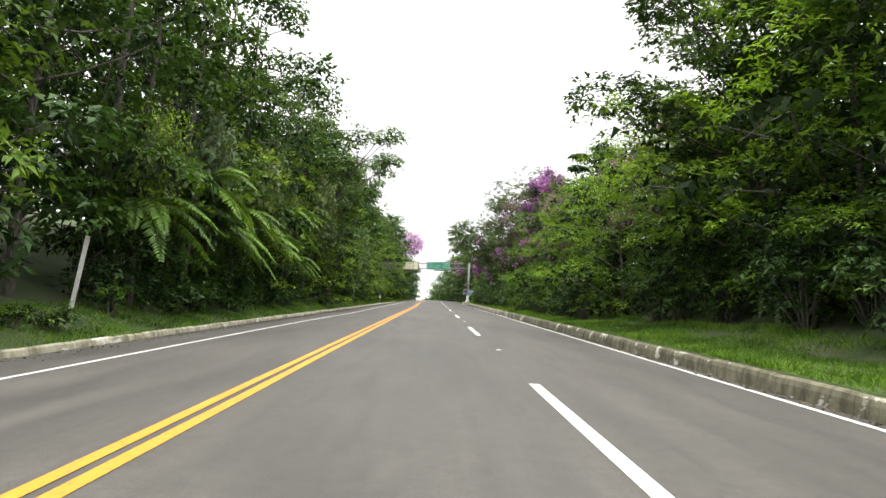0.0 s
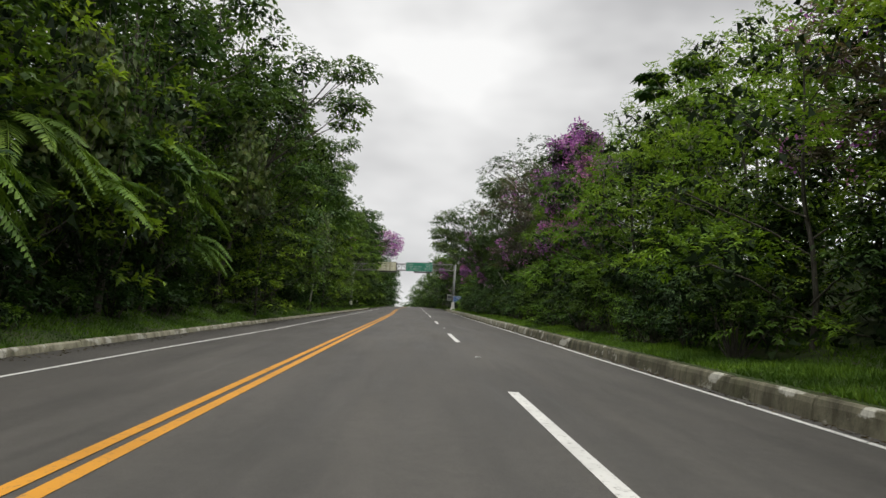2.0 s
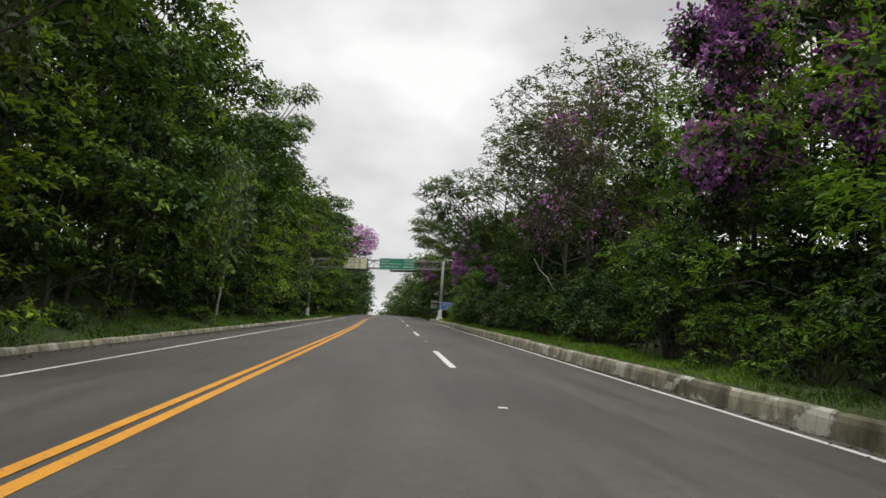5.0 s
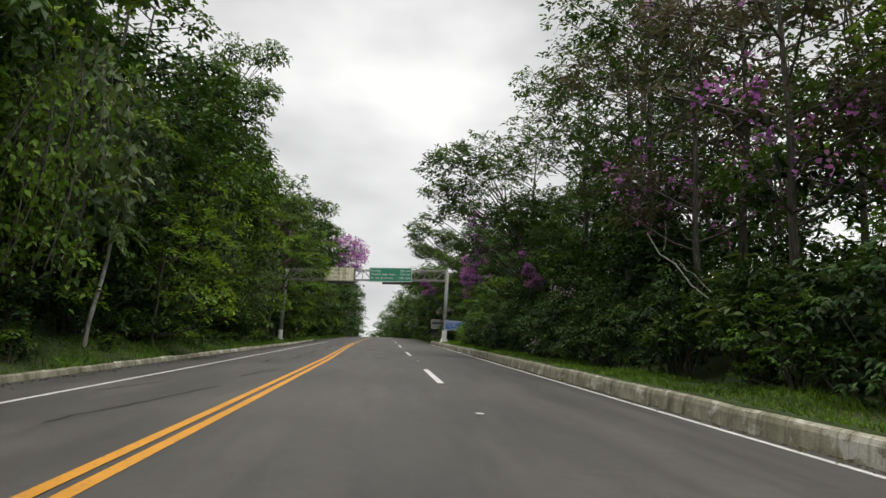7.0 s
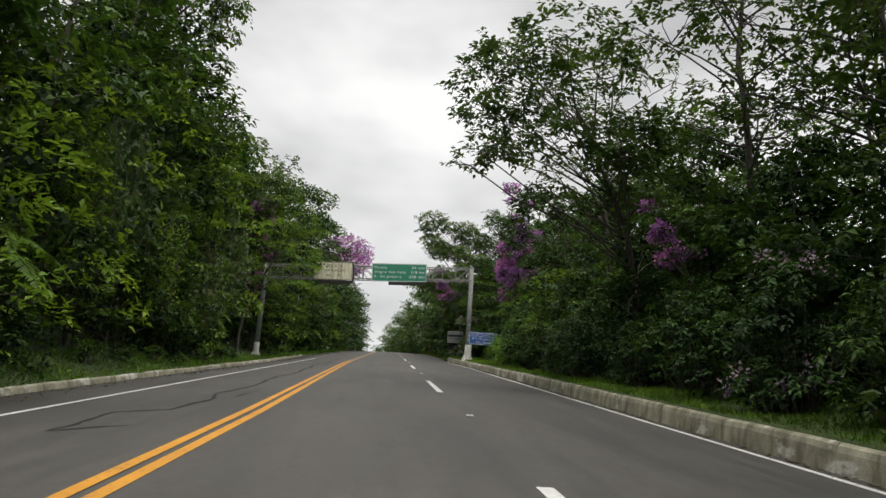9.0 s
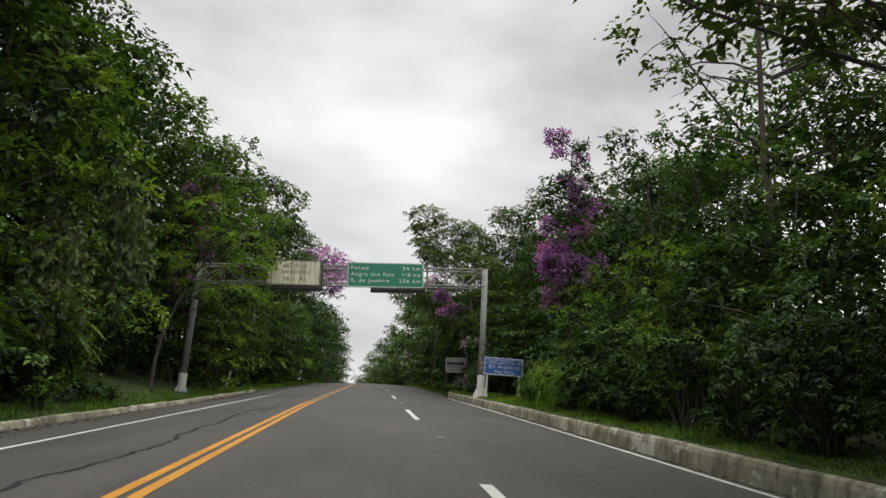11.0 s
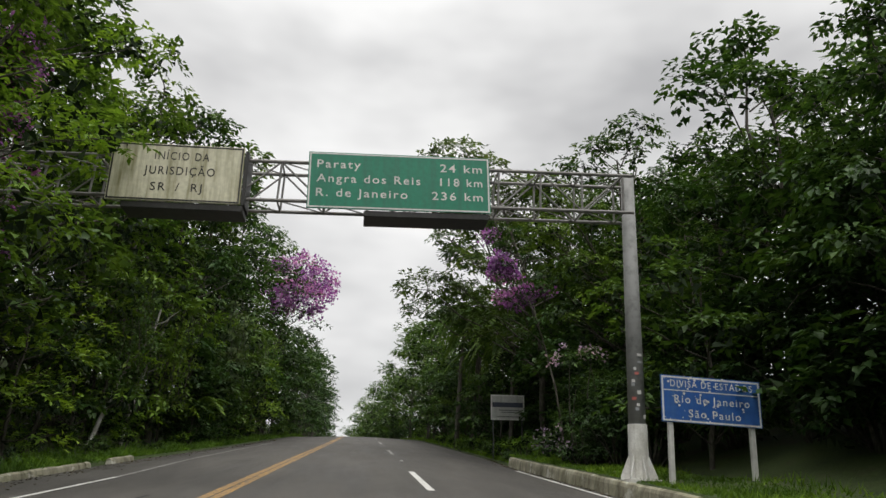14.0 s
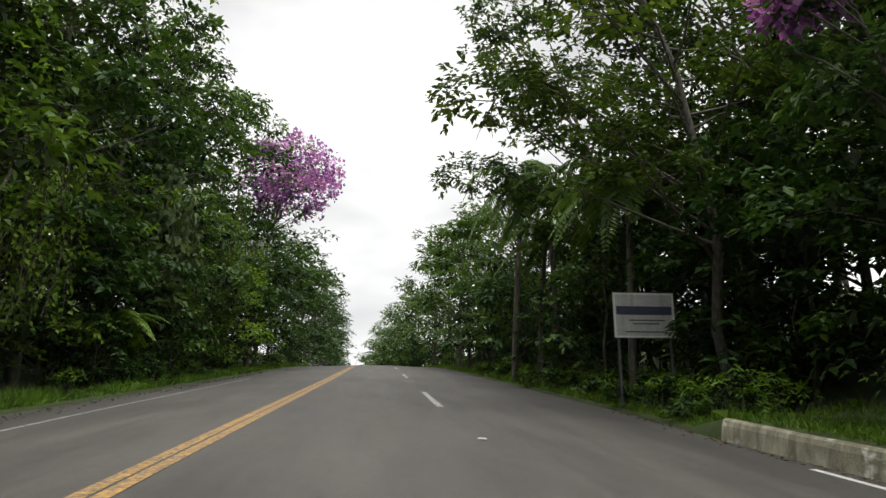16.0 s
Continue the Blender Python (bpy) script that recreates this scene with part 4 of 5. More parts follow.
def lettering(parent, body, cap, x, z, y, material, align="left", width=None, bold=0.0015, track=1.22):
    """Writing on a face that looks towards -y, letter by letter: x is its left, right or middle, z its baseline, cap its capital height."""
    def span(text):
        me = text_mesh(text, cap / 0.70, bold=bold, spacing=track)
        xs = [v.co.x for v in me.vertices]
        return me, min(xs), max(xs)
    whole, x0, x1 = span(body)
    k = width / (x1 - x0) if width else 1.0
    w = (x1 - x0) * k
    left = {"left": x, "right": x - w, "middle": x - w / 2}[align]
    for i, letter in enumerate(body):
        if letter == " ":
            continue
        end = span(body[:i + 1])[2]
        me, a, b = span(letter)
        me.materials.clear()
        me.materials.append(material)
        me.transform(Matrix.Translation((left, y, z)) @ Matrix.Rotation(math.pi / 2, 4, "X") @ Matrix.Diagonal((k, 1, 1, 1)) @ Matrix.Translation((end - b - x0, 0, 0)))
        ob = new("letter", me)
        ob.parent = parent


def frame_bars(w, h, t, y, depth=0.012, inset=0.0):
    bm = bmesh.new()
    i = inset
    box(bm, i, w - i, y - depth, y, h - i - t, h - i)
    box(bm, i, w - i, y - depth, y, i, i + t)
    box(bm, i, i + t, y - depth, y, i + t, h - i - t)
    box(bm, w - i - t, w - i, y - depth, y, i + t, h - i - t)
    return bm


def board(name, label, x0, x1, z_bottom, h, y, face, border, tilt=0.0585, ribs=True, thick=0.04):
    """A sign board whose lower left corner is its origin."""
    w = x1 - x0
    root = tagged(new(name), label, "road sign")
    root.matrix_basis = pose(x0, y, z_bottom, 0, -math.degrees(math.atan(tilt)), 0)
    part("panel", boxed(0, w, 0, thick, 0, h, bevel=0.006), face, root)
    part("border", frame_bars(w, h, 0.035, -0.001, 0.003, 0.02), border, root)
    if ribs:
        for z in (0.18 * h, 0.78 * h):
            part("rail", boxed(0.1, w - 0.1, thick, thick + 0.05, z, z + 0.06), DARK_STEEL, root)
    return root


SIGN_Y = GANTRY_Y - 0.55
green = board("destination_sign", "green overhead road sign with white destinations and distances", -1.65, 2.6, 19.29, 1.42, SIGN_Y, GREEN_BOARD, SIGN_WHITE)
for i, (place, km) in enumerate((("Paraty", "24 km"), ("Angra dos Reis", "118 km"), ("R. de Janeiro", "236 km"))):
    z = 1.42 - 0.4 - 0.36 * i
    lettering(green, place, 0.2, 0.2, z, -0.003, SIGN_WHITE, width=(1.0, 2.4, 2.1)[i])
    lettering(green, km, 0.2, 4.07, z, -0.003, SIGN_WHITE, "right", width=(1.0, 1.0, 1.2)[i])
part("lamp_tray", boxed(1.3, 4.2, 0.03, 0.72, -0.15, -0.012, bevel=0.01), SIGN_BLACK, green, "dark tray under the board")
cream = board("jurisdiction_sign", "weathered cream overhead sign with black capitals and rain streaks", -6.05, -3.13, 19.09, 1.41, SIGN_Y, CREAM_BOARD, SIGN_BLACK, tilt=0.045)
lettering(cream, "IN\u00cdCIO DA", 0.2, 1.55, 1.02, -0.003, SIGN_BLACK, "middle", 1.2, 0.0)
lettering(cream, "JURISDI\u00c7\u00c3O", 0.2, 1.53, 0.65, -0.003, SIGN_BLACK, "middle", 1.55, 0.0)
for word, x in (("SR", 1.1), ("/", 1.52), ("RJ", 1.94)):
    lettering(cream, word, 0.2, x, 0.25, -0.003, SIGN_BLACK, "middle", None, 0.0)
part("lamp_tray", boxed(0.35, 2.98, 0.03, 0.72, -0.16, -0.012, bevel=0.01), SIGN_BLACK, cream, "dark tray under the board")
part("side_bracket", boxed(2.93, 3.02, 0.05, 0.7, 0.0, 1.35, bevel=0.01), SIGN_BLACK, cream, "dark bracket at the side")


def standing_sign(name, label, x0, y, w, h, z_low, face, border, posts, post_mat, post_r, turn=0.0, roll=0.0):
    root = board(name, label, x0, x0 + w, z_low, h, y, face, border, tilt=0.0, ribs=False, thick=0.025)
    root.matrix_basis = pose(x0, y, z_low, 0, roll, turn)
    for px in posts:
        gx_, gy_ = x0 + px * math.cos(radians(turn)), y + px * math.sin(radians(turn))
        deep = z_low - float(ground_z(gx_, gy_)) + 0.2
        part("post", boxed(px - post_r, px + post_r, 0.028, 0.028 + 2 * post_r, -deep, h * 0.9, bevel=0.008), post_mat, root)
    return root


blue = standing_sign("state_border_sign", "blue roadside sign with white lettering and peeling spots on white posts", 6.0, 130.3, 2.13, 0.95, 14.87, BLUE_BOARD, SIGN_WHITE, (0.2, 1.93), WHITE_POST, 0.05, roll=0.8)
lettering(blue, "DIVISA DE ESTADOS", 0.14, 1.08, 0.72, -0.003, SIGN_WHITE, "middle", 1.75, 0.0)
lettering(blue, "Rio de Janeiro", 0.16, 1.08, 0.4, -0.003, SIGN_WHITE, "middle", 1.6, 0.0)
lettering(blue, "S\u00e3o Paulo", 0.16, 1.12, 0.12, -0.003, SIGN_WHITE, "middle", 1.1, 0.0)
part("divider", boxed(0.06, 2.07, -0.006, -0.001, 0.635, 0.655), SIGN_WHITE, blue)
r = np.random.default_rng(5)
for k in range(46):
    a, b, s = r.uniform(0.06, 1.4) if k < 36 else r.uniform(0.06, 2.0), r.uniform(0.06, 0.94), r.uniform(0.008, 0.03)
    bm = bmesh.new()
    bmesh.ops.create_circle(bm, cap_ends=True, segments=7, radius=s, matrix=Matrix.Translation((a, -0.0065 - 0.0002 * k, b)) @ Matrix.Rotation(math.pi / 2, 4, "X"))
    part("peeled_spot", bm, SIGN_WHITE, blue)
grey = standing_sign("notice_board", "pale grey roadside notice with a dark band on thin posts", 6.02, 150.4, 1.63, 1.18, 17.1, GREY_BOARD, SIGN_WHITE, (0.12, 1.5), DARK_STEEL, 0.03, roll=-2.0)
part("band", boxed(0.08, 1.55, -0.008, -0.002, 0.6, 0.82), metal_material("dark_blue_band", (0.04, 0.05, 0.08), 0.6, 0.0), grey, "dark band")
for z, a, b in ((0.44, 0.4, 1.35), (0.35, 0.5, 1.2), (0.14, 0.3, 1.4)):
    part("text_bar", boxed(a, b, -0.006, -0.002, z, z + 0.035), DARK_STEEL, grey)

# paper stickers on the near gantry post
post = [o for o in gantry.children if o.name.startswith("post")][0]
r = np.random.default_rng(8)
STICKER = {n: board_material("sticker_" + n, c, (0.3, 0.3, 0.28), 0.6) for n, c in (("white", (0.6, 0.6, 0.58)), ("red", (0.4, 0.08, 0.06)), ("grey", (0.32, 0.34, 0.36)))}
for i in range(11):
    h = 15.15 + 0.135 * i + r.uniform(-0.03, 0.03)
    a = math.radians(-90 + r.uniform(-50, 35))
    w, t = r.uniform(0.05, 0.11), r.uniform(0.05, 0.1)
    bm = bmesh.new()
    box(bm, -w / 2, w / 2, -0.002, 0.002, -t / 2, t / 2)
    ob = part("sticker", bm, STICKER[("white", "grey", "white", "red")[i % 4]], post)
    ob.matrix_basis = Matrix.Translation((GX1 + 0.199 * math.cos(a), 0.199 * math.sin(a), h)) @ Matrix.Rotation(a + math.pi / 2, 4, "Z")

# ---- forest ----
pr = np.random.default_rng(11)


def around(v, s):
    return v + float(np.clip(pr.normal(), -1.8, 1.8)) * s


# forest behind the starting point closes the place
for y in np.arange(-30, 9, 6.5):
    plant("far", around(-13, 0.5), y, pr.uniform(0.95, 1.1))
    plant("far", around(13, 0.5), y, pr.uniform(0.85, 1.0))
# the forest goes on behind its edge
for y in np.arange(-20, 232, 11.5):
    for x in (-23, 21):
        plant("far", around(x, 1.2), around(y, 2.0), pr.uniform(0.85, 1.05))
    if int(y) % 2:
        plant("far", around(-31, 1.2), y, pr.uniform(0.85, 1.05))
        plant("far", around(29, 1.2), y, pr.uniform(0.85, 1.05))
# the wall of forest along the left verge
for y in np.arange(10, 186, 4.7):
    near = 1.1 * float(smooth(144, 162, y))
    post = -1.6 if 117 < y < 135 else 0.0
    tall = 1.14 if y < 84 or y > 150 else 1.0
    plant(("broad", "broad", "dark")[int(pr.integers(3))], around(-12.0, 0.4) + near + post, around(y, 0.8), pr.uniform(0.92, 1.12), tall=tall)
    plant("layer", around(-10.7, 0.35) + near, around(y + 1.5, 0.8), pr.uniform(0.75, 1.15), variant=int(pr.integers(3)))
    plant("layer", around(-11.2, 0.3) + near + post * 0.4, around(y + 3.6, 0.7), pr.uniform(0.85, 1.1), variant=int(pr.integers(2)), tall=pr.uniform(1.2, 1.6))
    small = 0.8 if y < 112 else 1.0
    plant("shrub", around(-11.4, 0.25) + near * 0.8 + post, around(y + 3, 0.8), pr.uniform(0.6, 1.0) * small)
    plant("back", around(-17.5, 0.8), around(y, 1), pr.uniform(0.95, 1.15))
    if y % 9.4 < 4.7:
        if not post:
            plant("vines", -9.6 + near, around(y + 2, 1.5), pr.uniform(0.8, 1.1), turn=90, lift=pr.uniform(1.0, 4.5))
# along the right
for y in np.arange(10, 186, 4.7):
    if y < 30:
        plant("lace", around(11.2, 0.4), around(y, 0.8), pr.uniform(0.9, 1.1))
        plant("broad", around(13.6, 0.5), around(y + 2, 0.8), pr.uniform(0.75, 0.9))
        plant("layer", around(11.8, 0.3), around(y + 3, 0.6), pr.uniform(0.7, 0.9), variant=2)
        plant("thicket", around(9.5, 0.3), around(y + 0.6, 0.6), pr.uniform(0.7, 0.95))
        plant("thicket", around(9.4, 0.3), around(y + 2.8, 0.6), pr.uniform(0.75, 1.0), variant=1)
        plant("thicket", around(10.8, 0.3), around(y + 4.2, 0.6), pr.uniform(1.0, 1.3), variant=1)
    elif y < 66:
        plant("lace", around(8.9, 0.3), around(y, 0.8), pr.uniform(0.9, 1.08))
        plant("lace", around(11.8, 0.5), around(y + 2, 0.8), pr.uniform(1.1, 1.28))
        plant("thicket", around(7.1, 0.15), around(y + 0.5, 0.5), pr.uniform(0.6, 0.8))
        plant("thicket", around(7.0, 0.15), around(y + 2.8, 0.5), pr.uniform(0.55, 0.75))
        plant("thicket", around(9.0, 0.2), around(y + 1.8, 0.5), pr.uniform(0.95, 1.25), variant=1)
        plant("thicket", around(9.2, 0.2), around(y + 4.2, 0.5), pr.uniform(0.95, 1.25), variant=0)
        plant("back", around(15.5, 0.5), around(y, 1), pr.uniform(0.55, 0.68))
    elif y < 112:
        if not 98 < y < 108:
            plant("airy", around(10.4, 0.6) + (2.4 if y < 77 and y % 9.4 < 4.7 else 0), around(y, 0.8), pr.uniform(0.8, 0.92) if y < 77 else pr.uniform(1.02, 1.18))
        if y < 77:
            # an open grove of bare stems, with a bright bank behind
            plant("shrub", around(12.5, 0.5), around(y + 2, 0.8), pr.uniform(0.8, 1.1), variant=2)
            plant("layer", around(14.2, 0.4), around(y + 3, 0.8), pr.uniform(0.8, 1.0), variant=0)
            plant("thicket", around(7.4, 0.2), around(y + 1, 0.5), pr.uniform(0.65, 0.85))
            plant("thicket", around(7.7, 0.2), around(y + 3.3, 0.5), pr.uniform(0.75, 0.95), variant=1)
            plant("thicket", 9.3, y + 2.1, 0.85, variant=0)
            plant("thicket", 9.6, y + 4.4, 0.9, variant=1)
            plant("layer", around(11.2, 0.4), around(y + 3, 0.8), pr.uniform(0.9, 1.0), variant=1, tall=1.2)
            continue
        # mostly dark-leaved variants: leaf colour stands in for the unlit undergrowth here
        plant("layer", around(9.4, 0.4), around(y + 2, 0.8), pr.uniform(0.75, 0.9), variant=int(pr.integers(1, 3)))
        plant("layer", around(11.6, 0.5), around(y + 4, 0.8), pr.uniform(0.75, 0.95), variant=2)
        plant("thicket", around(7.0, 0.15), around(y + 1, 0.5), pr.uniform(0.55, 0.8), variant=1)
        plant("thicket", around(7.1, 0.15), around(y + 3.3, 0.5), pr.uniform(0.6, 0.85), variant=int(pr.integers(2)))
        plant("thicket", around(7.9, 0.2), around(y + 4.2, 0.5), pr.uniform(0.8, 1.1), variant=1)
        plant("thicket", around(9.0, 0.3), around(y + 2.2, 0.6), pr.uniform(1.2, 1.5), variant=1)
        plant("back", around(15.5, 0.6), around(y + 1, 1), pr.uniform(0.42, 0.52))
    elif y < 147:
        # darker leaf kinds again, in place of deep shade beside the gantry
        plant("dark" if y > 120 else "airy", around(11.2, 0.5), around(y, 0.8), pr.uniform(0.6, 0.72))
        plant("layer", around(9.5, 0.4), around(y + 2, 0.8), pr.uniform(0.75, 0.95), variant=int(pr.integers(1, 3)))
        plant("thicket", around(8.4, 0.2), around(y + 1, 0.8), pr.uniform(0.8, 1.1), variant=1)
        plant("thicket", around(8.2, 0.2), around(y + 3.2, 0.8), pr.uniform(0.8, 1.1), variant=0)
        plant("thicket", around(10.2, 0.4), around(y + 3, 0.6), pr.uniform(1.1, 1.4), variant=1)
        plant("back", around(14.5, 0.6), around(y + 1, 1), pr.uniform(0.6, 0.75))
    else:
        grove = 157 < y < 167
        # dark variants carry the shade under the trees past the gantry
        plant("layer", around(7.6, 0.4), around(y, 0.8), pr.uniform(0.6, 0.75) if grove else pr.uniform(0.85, 1.1), variant=2)
        plant("dark" if y < 165 else "broad", around(7.8, 0.4) + (2.4 if y < 167 else 0.0), around(y + 2, 0.8), pr.uniform(0.58, 0.72))
        plant("thicket", around(7.9, 0.2), around(y + 1, 0.8), pr.uniform(0.7, 0.95), variant=1)
        plant("layer", around(10.8, 0.4), around(y + 2, 0.8), pr.uniform(0.8, 1.1), variant=2)
        plant("shrub", around(10.4, 0.4), around(y + 3.5, 0.6), pr.uniform(1.1, 1.4), variant=1)
# beyond the crest
for y in np.arange(188, 345, 6.0):
    near = 1.0 * float(smooth(215, 270, y))
    kind = "back" if y < 215 else "far"
    plant(kind, around(-9.6, 0.4) + near + float(left_edge(y)) + 7.3, around(y, 1), pr.uniform(0.85, 1.02))
    plant(kind, around(float(right_edge(y)) + 1.2 - 0.7 * near, 0.3), around(y, 1), pr.uniform(0.74, 0.88))
    if y > 224:
        plant("shrub", float(right_edge(y)) + 0.9, y, 1.5, variant=1)
        plant("shrub", float(right_edge(y)) + 1.2, y + 3, 1.5, variant=0)
    if y < 230:
        plant("shrub", around(-8.8, 0.3) + near * 0.4, around(y, 1), pr.uniform(0.8, 1.2))
        plant("shrub", around(7.8, 0.3) - near * 0.4, around(y, 1), pr.uniform(0.8, 1.2))

# tree ferns out of the left bank
for x, y, s, v in ((-10.5, 24.5, 1.0, 0), (-10.6, 38, 1.0, 0), (-10.2, 28.5, 1.0, 1), (-10.3, 31.5, 1.0, 0), (-10.4, 35, 0.9, 1), (-10.2, 41.5, 1.05, 1), (-10.2, 46.5, 1.0, 1), (-10.4, 49, 0.9, 0), (-10.0, 78.0, 1.0, 1), (-10.4, 86, 0.95, 1), (-10.1, 94.5, 1.0, 0), (-10.3, 92, 0.9, 1),
                   (-10.6, 111, 0.85, 0), (-10.4, 116, 0.9, 0), (-9.2, 158, 0.8, 0)):
    plant("fern", x + (0.3 if y < 60 else -0.1), y, s * (1.0 if y < 60 else 0.8), variant=v)
    plant("shrub", x + 0.55, y + 0.5, 0.68, variant=1)
    plant("shrub", x + 0.1, y - 1.2, 0.8, variant=1)
# trees in bloom
for x, y, s, v, t in ((10.4, 33.5, 0.82, 0, 1.0), (8.3, 60.5, 1.15, 1, 1.12), (9.9, 62.6, 1.15, 1, 1.2), (8.4, 74, 1.08, 0, 1.0), (8.8, 79.5, 1.05, 0, 1.0), (9.4, 57.0, 1.15, 1, 1.1), (8.1, 93.7, 0.62, 3, 1.0), (7.4, 118.3, 1.0, 4, 1.0),
                      (-9.4, 186, 1.1, 2, 1.02), (-11.6, 136, 1.2, 1, 1.2), (6.5, 139.5, 1.0, 3, 1.0)):
    plant("violet", x, y, s, variant=v, tall=t, turn=0 if v in (2, 3) else None)
plant("lilac", 6.8, 138.3, 1.12)
for x, y, s in ((7.3, 136.6, 0.8), (7.5, 138.6, 0.9), (7.4, 140.3, 0.85), (8.6, 141.6, 1.1), (6.9, 137.3, 0.5)):
    plant("thicket", x, y, s, variant=1)
for x, y, s in ((9.6, 147.6, 1.0), (9.9, 144.8, 0.95), (9.5, 150.4, 0.9), (10.2, 141.8, 0.9)):
    plant("layer", x, y, s, variant=2)
    plant("shrub", x + 0.2, y + 0.8, 1.1, variant=1)
plant("lilac", 6.9, 88.5, 0.9)
for x, y, s in ((7.5, 84.5, 0.9), (7.9, 74.5, 1.1), (8.1, 72, 1.0)):
    plant("bigleaf", x, y, s)
plant("umbrella", 9.9, 44.5, 1.0)
for x, y, s in ((10.6, 17.5, 1.45), (10.2, 22, 1.5), (10.8, 26.5, 1.2), (11.6, 30.5, 1.1)):
    plant("lace", x, y, s)
for y in (38.5, 44, 101, 119):
    plant("vines", -9.7, y, 1.0, turn=90, variant=2, lift=2.5)
# spreading trees over the road
plant("leaning", -10.3, 56.6, 1.03, turn=0, variant=0)
plant("leaning", 8.0, 98.8, 1.0, turn=178, variant=3, tall=1.04)
plant("airy", 9.6, 87.5, 1.08)
plant("airy", 11.8, 92.0, 1.15)
for y in (86.5, 91.5, 97, 102.5, 108):
    plant("dark", around(11.4, 0.3), y, pr.uniform(0.54, 0.62))
plant("broad", 12.3, 136.5, 0.86)
plant("dark", 9.8, 142.2, 0.82)
plant("airy", 11.6, 145.5, 1.0)
plant("leaning", 8.5, 149.0, 1.06, turn=185, variant=1)
plant("leaning", 9.8, 160.5, 1.12, turn=185, variant=1)
plant("leaning", 11.8, 150.5, 1.0, turn=150, variant=1)
plant("leaning", 9.8, 139.5, 0.66, turn=170, variant=0)
plant("leaning", -10.8, 129.8, 0.98, turn=-5, variant=2)
plant("broad", -10.8, 161.5, 1.12, tall=1.1)
plant("airy", -11.6, 155.0, 1.1)
plant("leaning", 11.2, 24.0, 0.98, turn=182, variant=1)
plant("dark", 11.0, 22.5, 0.72)
plant("layer", -8.7, 58.4, 0.85, variant=0, turn=40)
plant("layer", -8.9, 89.4, 0.9, variant=0, turn=100)
plant("vines", -8.9, 54.0, 1.0, turn=90, variant=2, lift=4.0)
plant("vines", -8.7, 78.0, 1.2, turn=90, variant=1, lift=1.5)
plant("vines", -8.9, 80.5, 1.2, turn=80, variant=2, lift=2.0)
plant("leaning", -15.6, 133.2, 0.94, turn=0, variant=0)
plant("leaning", -16.1, 111.5, 1.05, turn=0, variant=0, tall=1.42)
plant("broad", -13.0, 112.5, 1.05, tall=1.18)
plant("lace", 8.0, 114.0, 0.6)
plant("lace", 8.4, 111.5, 0.62)
plant("lace", 7.4, 116.4, 0.5)
plant("dark", 9.6, 115.8, 0.62)
plant("thicket", 7.4, 113.4, 1.0, variant=1)
plant("thicket", 7.3, 115.2, 0.95, variant=1)
plant("thicket", 7.3, 111.6, 0.9, variant=0)
for x, y, s in ((12.4, 149.5, 0.85), (11.4, 153.5, 1.0), (12.0, 158, 0.85), (14.8, 146, 0.8), (15, 152, 0.8)):
    plant("dark", x, y, s)
plant("broad", 11.5, 13.5, 0.95)
plant("broad", 12.0, 18, 0.9)
plant("broad", 12.2, 24, 0.85)
for y in (117, 120.5, 124, 127.5, 131, 134.5):
    plant("shrub", -13.3, y, 1.2, variant=1)
    plant("layer", -13.8, y + 1.5, 0.9, variant=2)
for y in (123.0, 125.2, 127.4, 129.6, 131.8):
    plant("layer", 11.2, y, 1.0, variant=2)
    plant("shrub", 10.9, y + 1.0, 1.25, variant=1)
    plant("back", 14.8, y, 0.66)
for x, y, s in ((10.5, 127.6, 0.62), (10.9, 133.0, 0.66), (9.9, 136.8, 0.5)):
    plant("dark", x, y, s)
plant("palm", 6.5, 166.5, 1.25, tall=1.42)
plant("palm", 7.3, 161.5, 1.2, tall=1.2)
plant("palm", 7.4, 165, 1.15)
plant("palm", 7.7, 153.8, 1.1, tall=1.05)
plant("palm", 8.6, 157.0, 1.15, tall=1.2)
for x, y, s in ((7.9, 117.5, 1.0), (7.9, 120, 1.05), (8.5, 122.5, 0.95), (7.5, 123.6, 0.7), (8.0, 70, 0.5), (9.2, 118.8, 1.2), (9.4, 121.2, 1.2)):
    plant("reeds", x, y, s)

for k in range(54):
    y = 145.2 + 0.62 * k
    plant("weeds", around(float(right_edge(y)) + 0.7 + 0.75 * (k % 3), 0.15), y, pr.uniform(0.7, 1.15))
for k in range(48):
    y = 14 + 3.5 * k
    plant("weeds", around(float(left_edge(y)) - 1.7, 0.4), around(y, 1.2), pr.uniform(0.6, 1.1))

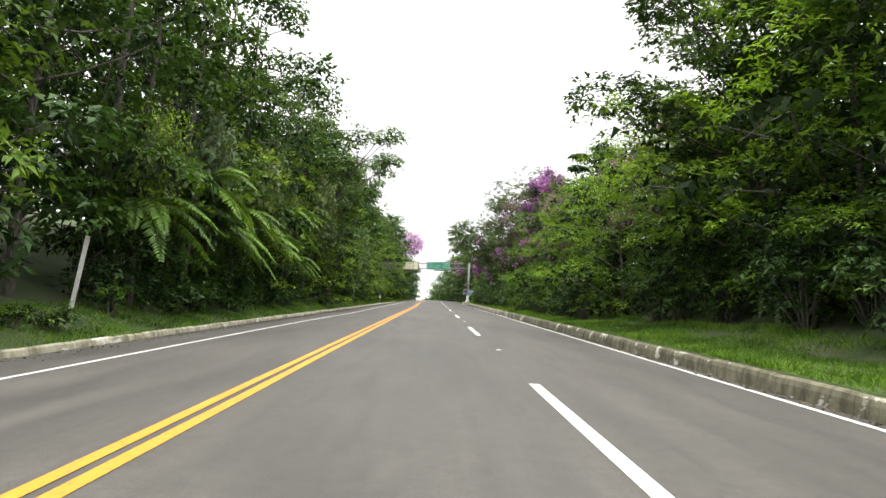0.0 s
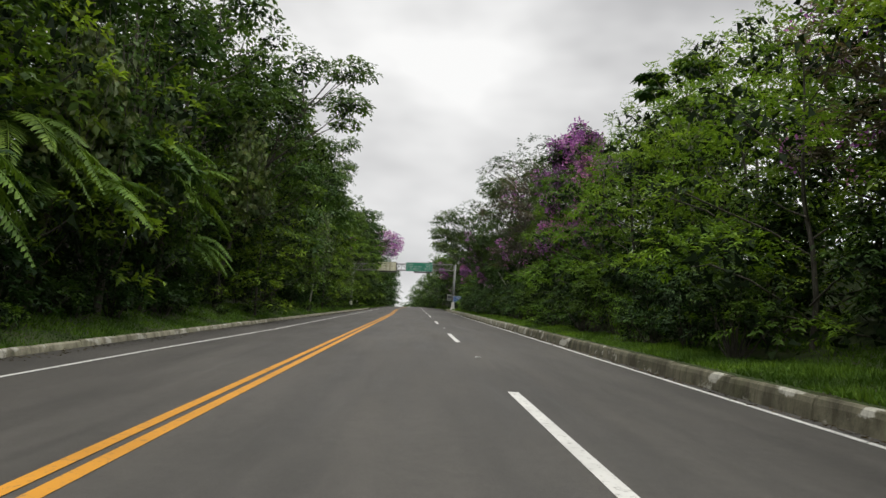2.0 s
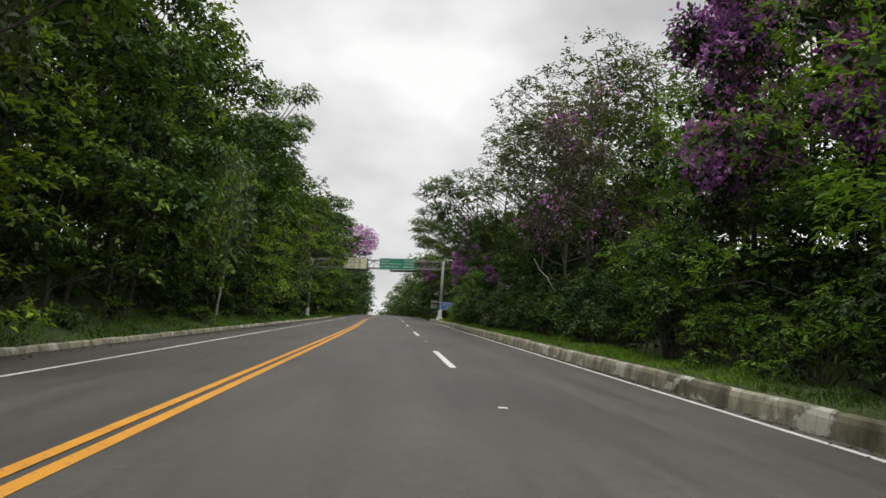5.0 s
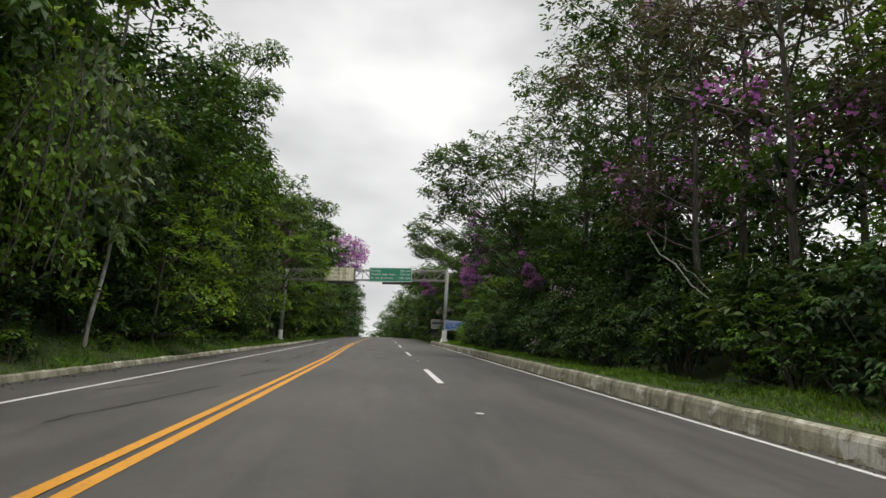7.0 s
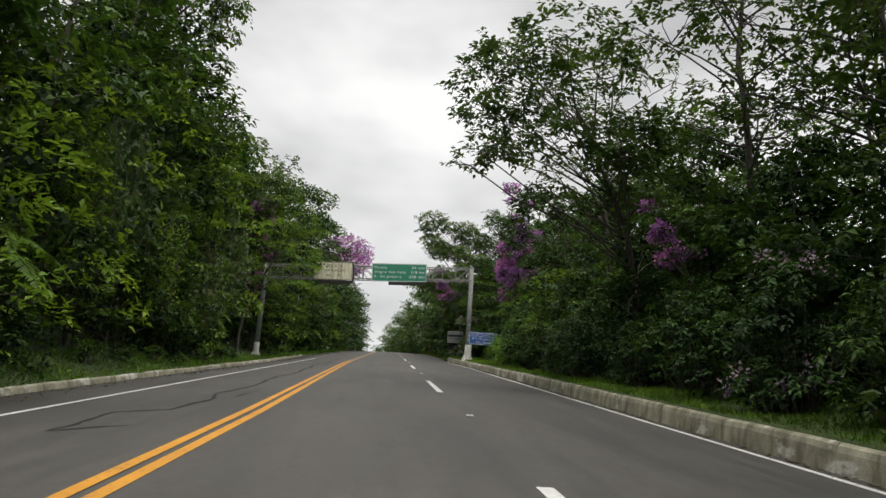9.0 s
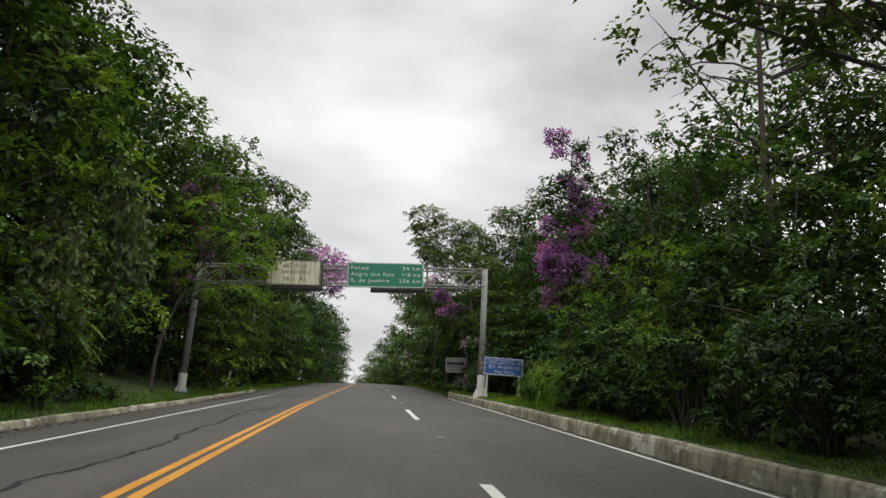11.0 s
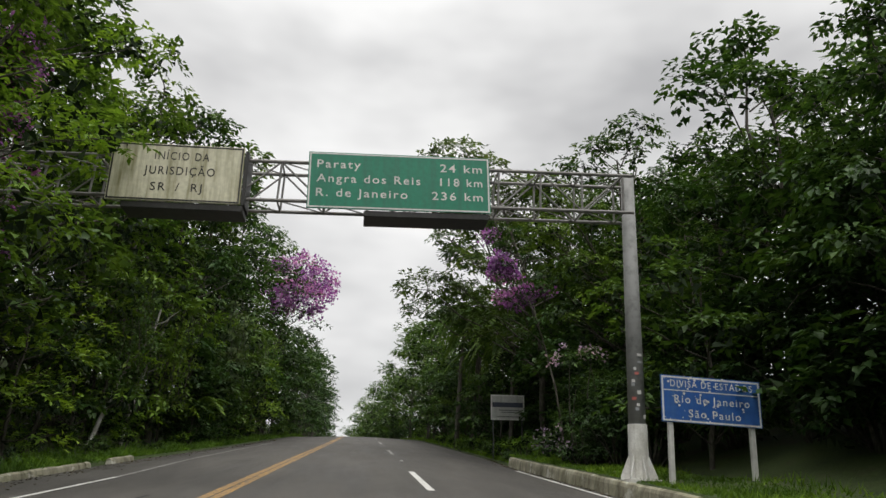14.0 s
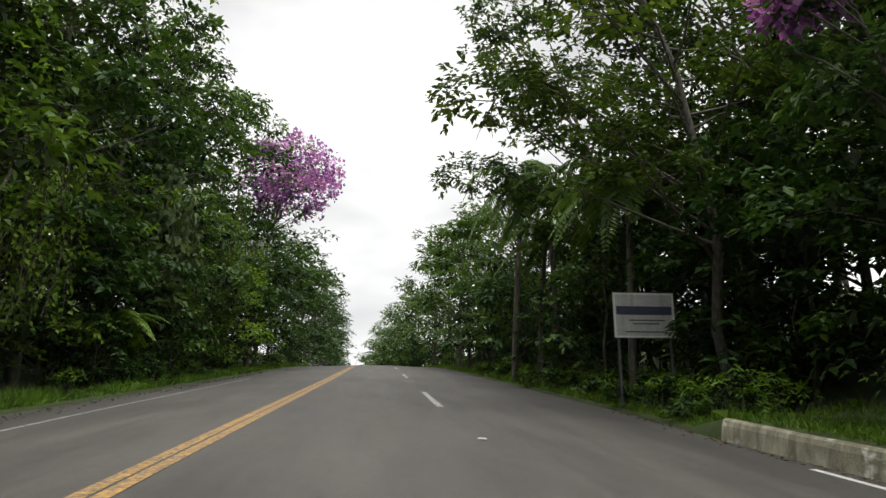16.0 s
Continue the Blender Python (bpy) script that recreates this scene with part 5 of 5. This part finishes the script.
# ---- verges: grass and low weeds, too many to count ----
def turf(name, label, edge, side, wide, y0, y1, count, seed, tall):
    """Blades and small weeds on a verge, thickest beside the kerb."""
    r = np.random.default_rng(seed)
    y = r.uniform(y0, y1, count)
    u = r.uniform(0, 1, count) ** 1.2
    x = edge(y) + side * (0.27 + wide * u)
    z = ground_z(x, y) - 0.02
    tuft = 0.5 + 0.5 * np.sin(x * 2.1 + 0.7 * np.sin(y * 1.3)) * np.sin(y * 0.9 + x)
    base = np.c_[x, y, z]
    way = np.c_[r.normal(size=(count, 2)) * 0.5, np.ones(count)]
    L = tall * (0.35 + 0.9 * tuft) * r.uniform(0.5, 1.3, count)
    blade = r.uniform(size=count) < 0.82
    way[~blade] = np.c_[r.normal(size=((~blade).sum(), 2)), np.full((~blade).sum(), 0.55)]
    L[~blade] *= 0.55
    w = np.where(blade, 0.03, L * 0.6)
    base[~blade, 2] += 0.4 * L[~blade]
    v, f = leaves(base, way, np.c_[r.normal(size=(count, 2)), np.full(count, 0.4)], L, w, plain=True)
    return tagged(new(name, mesh_np(name, v, f, LEAF["grass"])), label, "grass", kind="stuff")


turf("grass_verge", "green grass and low weeds along the kerb", left_edge, -1, 2.9, -6, 60, 34000, 41, 0.2)
turf("grass_verge", "green grass and low weeds along the kerb", left_edge, -1, 2.6, 60, 230, 33000, 42, 0.28)
turf("grass_verge", "bright green grass strip behind the kerb", right_edge, 1, 3.6, 4, 40, 52000, 43, 0.17)
turf("grass_verge", "bright green grass strip behind the kerb", right_edge, 1, 1.6, 38, 144, 38000, 44, 0.17)
turf("grass_verge", "lush bright grass beside the road under trees", left_edge, -1, 1.3, 134, 215, 12000, 46, 0.4)
turf("grass_verge", "green grass running back under the trees", right_edge, 1, 2.4, 124, 152, 7000, 47, 0.2)
turf("grass_verge", "lush grass and weeds beside the road", right_edge, 1, 2.6, 144, 230, 21000, 45, 0.38)

# ---- small things along the road ----
marker = tagged(new("marker_post"), "leaning white roadside marker post in the grass", "post")
zb = float(ground_z(-10.2, 20.6))
marker.matrix_basis = pose(-10.2, 20.6, zb - 0.25, 0, 5, 10)
part("shaft", boxed(-0.055, 0.055, -0.055, 0.055, 0, 2.35, bevel=0.012), WHITE_POST, marker)
part("cap", boxed(-0.06, 0.06, -0.06, 0.06, 2.35, 2.39, bevel=0.01), WHITE_POST, marker)

# raised lane markers between the dashes
stud = None
for k in range(0, 9):
    y = 4.2 + 18.05 * k - 6.05
    m = pose(1.5, y, float(road_z(1.5, y)) + 0.002, math.degrees(math.atan(0.1017)), 0, 0)
    if stud is None:
        bm = bmesh.new()
        box(bm, -0.06, 0.06, -0.05, 0.05, 0, 0.02, bevel=0.008)
        stud = new("lane_stud", bm_mesh("lane_stud", bm, SIGN_WHITE))
        tagged(stud, "small white raised lane marker on asphalt", "road stud", "lane studs")
        stud.matrix_basis = m
    else:
        copy_thing(stud, m)

# pale leaning trunks at the forest's edge
def snag(x, y, dx, dy, h, r0, lift=0.0):
    r = np.random.default_rng(int(100 * y))
    z = float(ground_z(x, y)) + lift
    root = tagged(new("bare_tree"), "thin pale leafless leaning tree at the forest's edge", "tree")
    root.location = (x, y, z)
    v, f = limb(r, (0, 0, -0.3), (dx, dy, h), r0, r0 * 0.45, 0.1, 8, 7)
    part("bole", mesh_np("bole", v, f, PALE_BARK, True), None, root)
    for k in range(3):
        a = np.array([dx, dy, h]) * (0.5 + 0.17 * k)
        v, f = limb(r, a, a + np.array([r.normal() * 0.7, r.normal() * 0.7, r.uniform(0.4, 1.1)]), r0 * 0.4, 0.008, 0.2, 5, 5)
        part("branch", mesh_np("branch", v, f, PALE_BARK, True), None, root)


snag(-10.0, 144.6, 0.9, 3.6, 6.2, 0.1)
snag(-9.3, 84.0, -0.9, 3.2, 6.8, 0.09)
snag(-10.2, 149.5, 0.8, 1.2, 6.5, 0.08)
snag(7.2, 98.0, 0.9, 0.6, 4.4, 0.035)
snag(9.4, 76.0, -2.6, 2.4, 3.4, 0.032)

# fallen leaves and grit gathered along the kerbs
def litter(name, label, x_of, y0, y1, count, seed):
    r = np.random.default_rng(seed)
    y = r.uniform(y0, y1, count)
    x = x_of(y, np.abs(r.normal(size=count)))
    base = np.c_[x, y, road_z(x, y) + 0.008]
    a = r.uniform(0, 2 * np.pi, count)
    L = r.uniform(0.03, 0.1, count)
    v, f = leaves(base, np.c_[np.cos(a), np.sin(a), r.uniform(0.0, 0.3, count)], np.c_[np.zeros((count, 2)), np.ones(count)], L, L * 0.55)
    tagged(new(name, mesh_np(name, v, f, LEAF["dry"])), label, "leaf litter", kind="stuff")


litter("leaf_litter", "dry brown leaves gathered along the kerb", lambda y, u: right_edge(y) - 0.03 - 0.12 * u, 6, 150, 2600, 51)
litter("leaf_litter", "dry brown leaves gathered along the kerb", lambda y, u: left_edge(y) + 0.05 + 0.35 * u, 6, 180, 3600, 52)
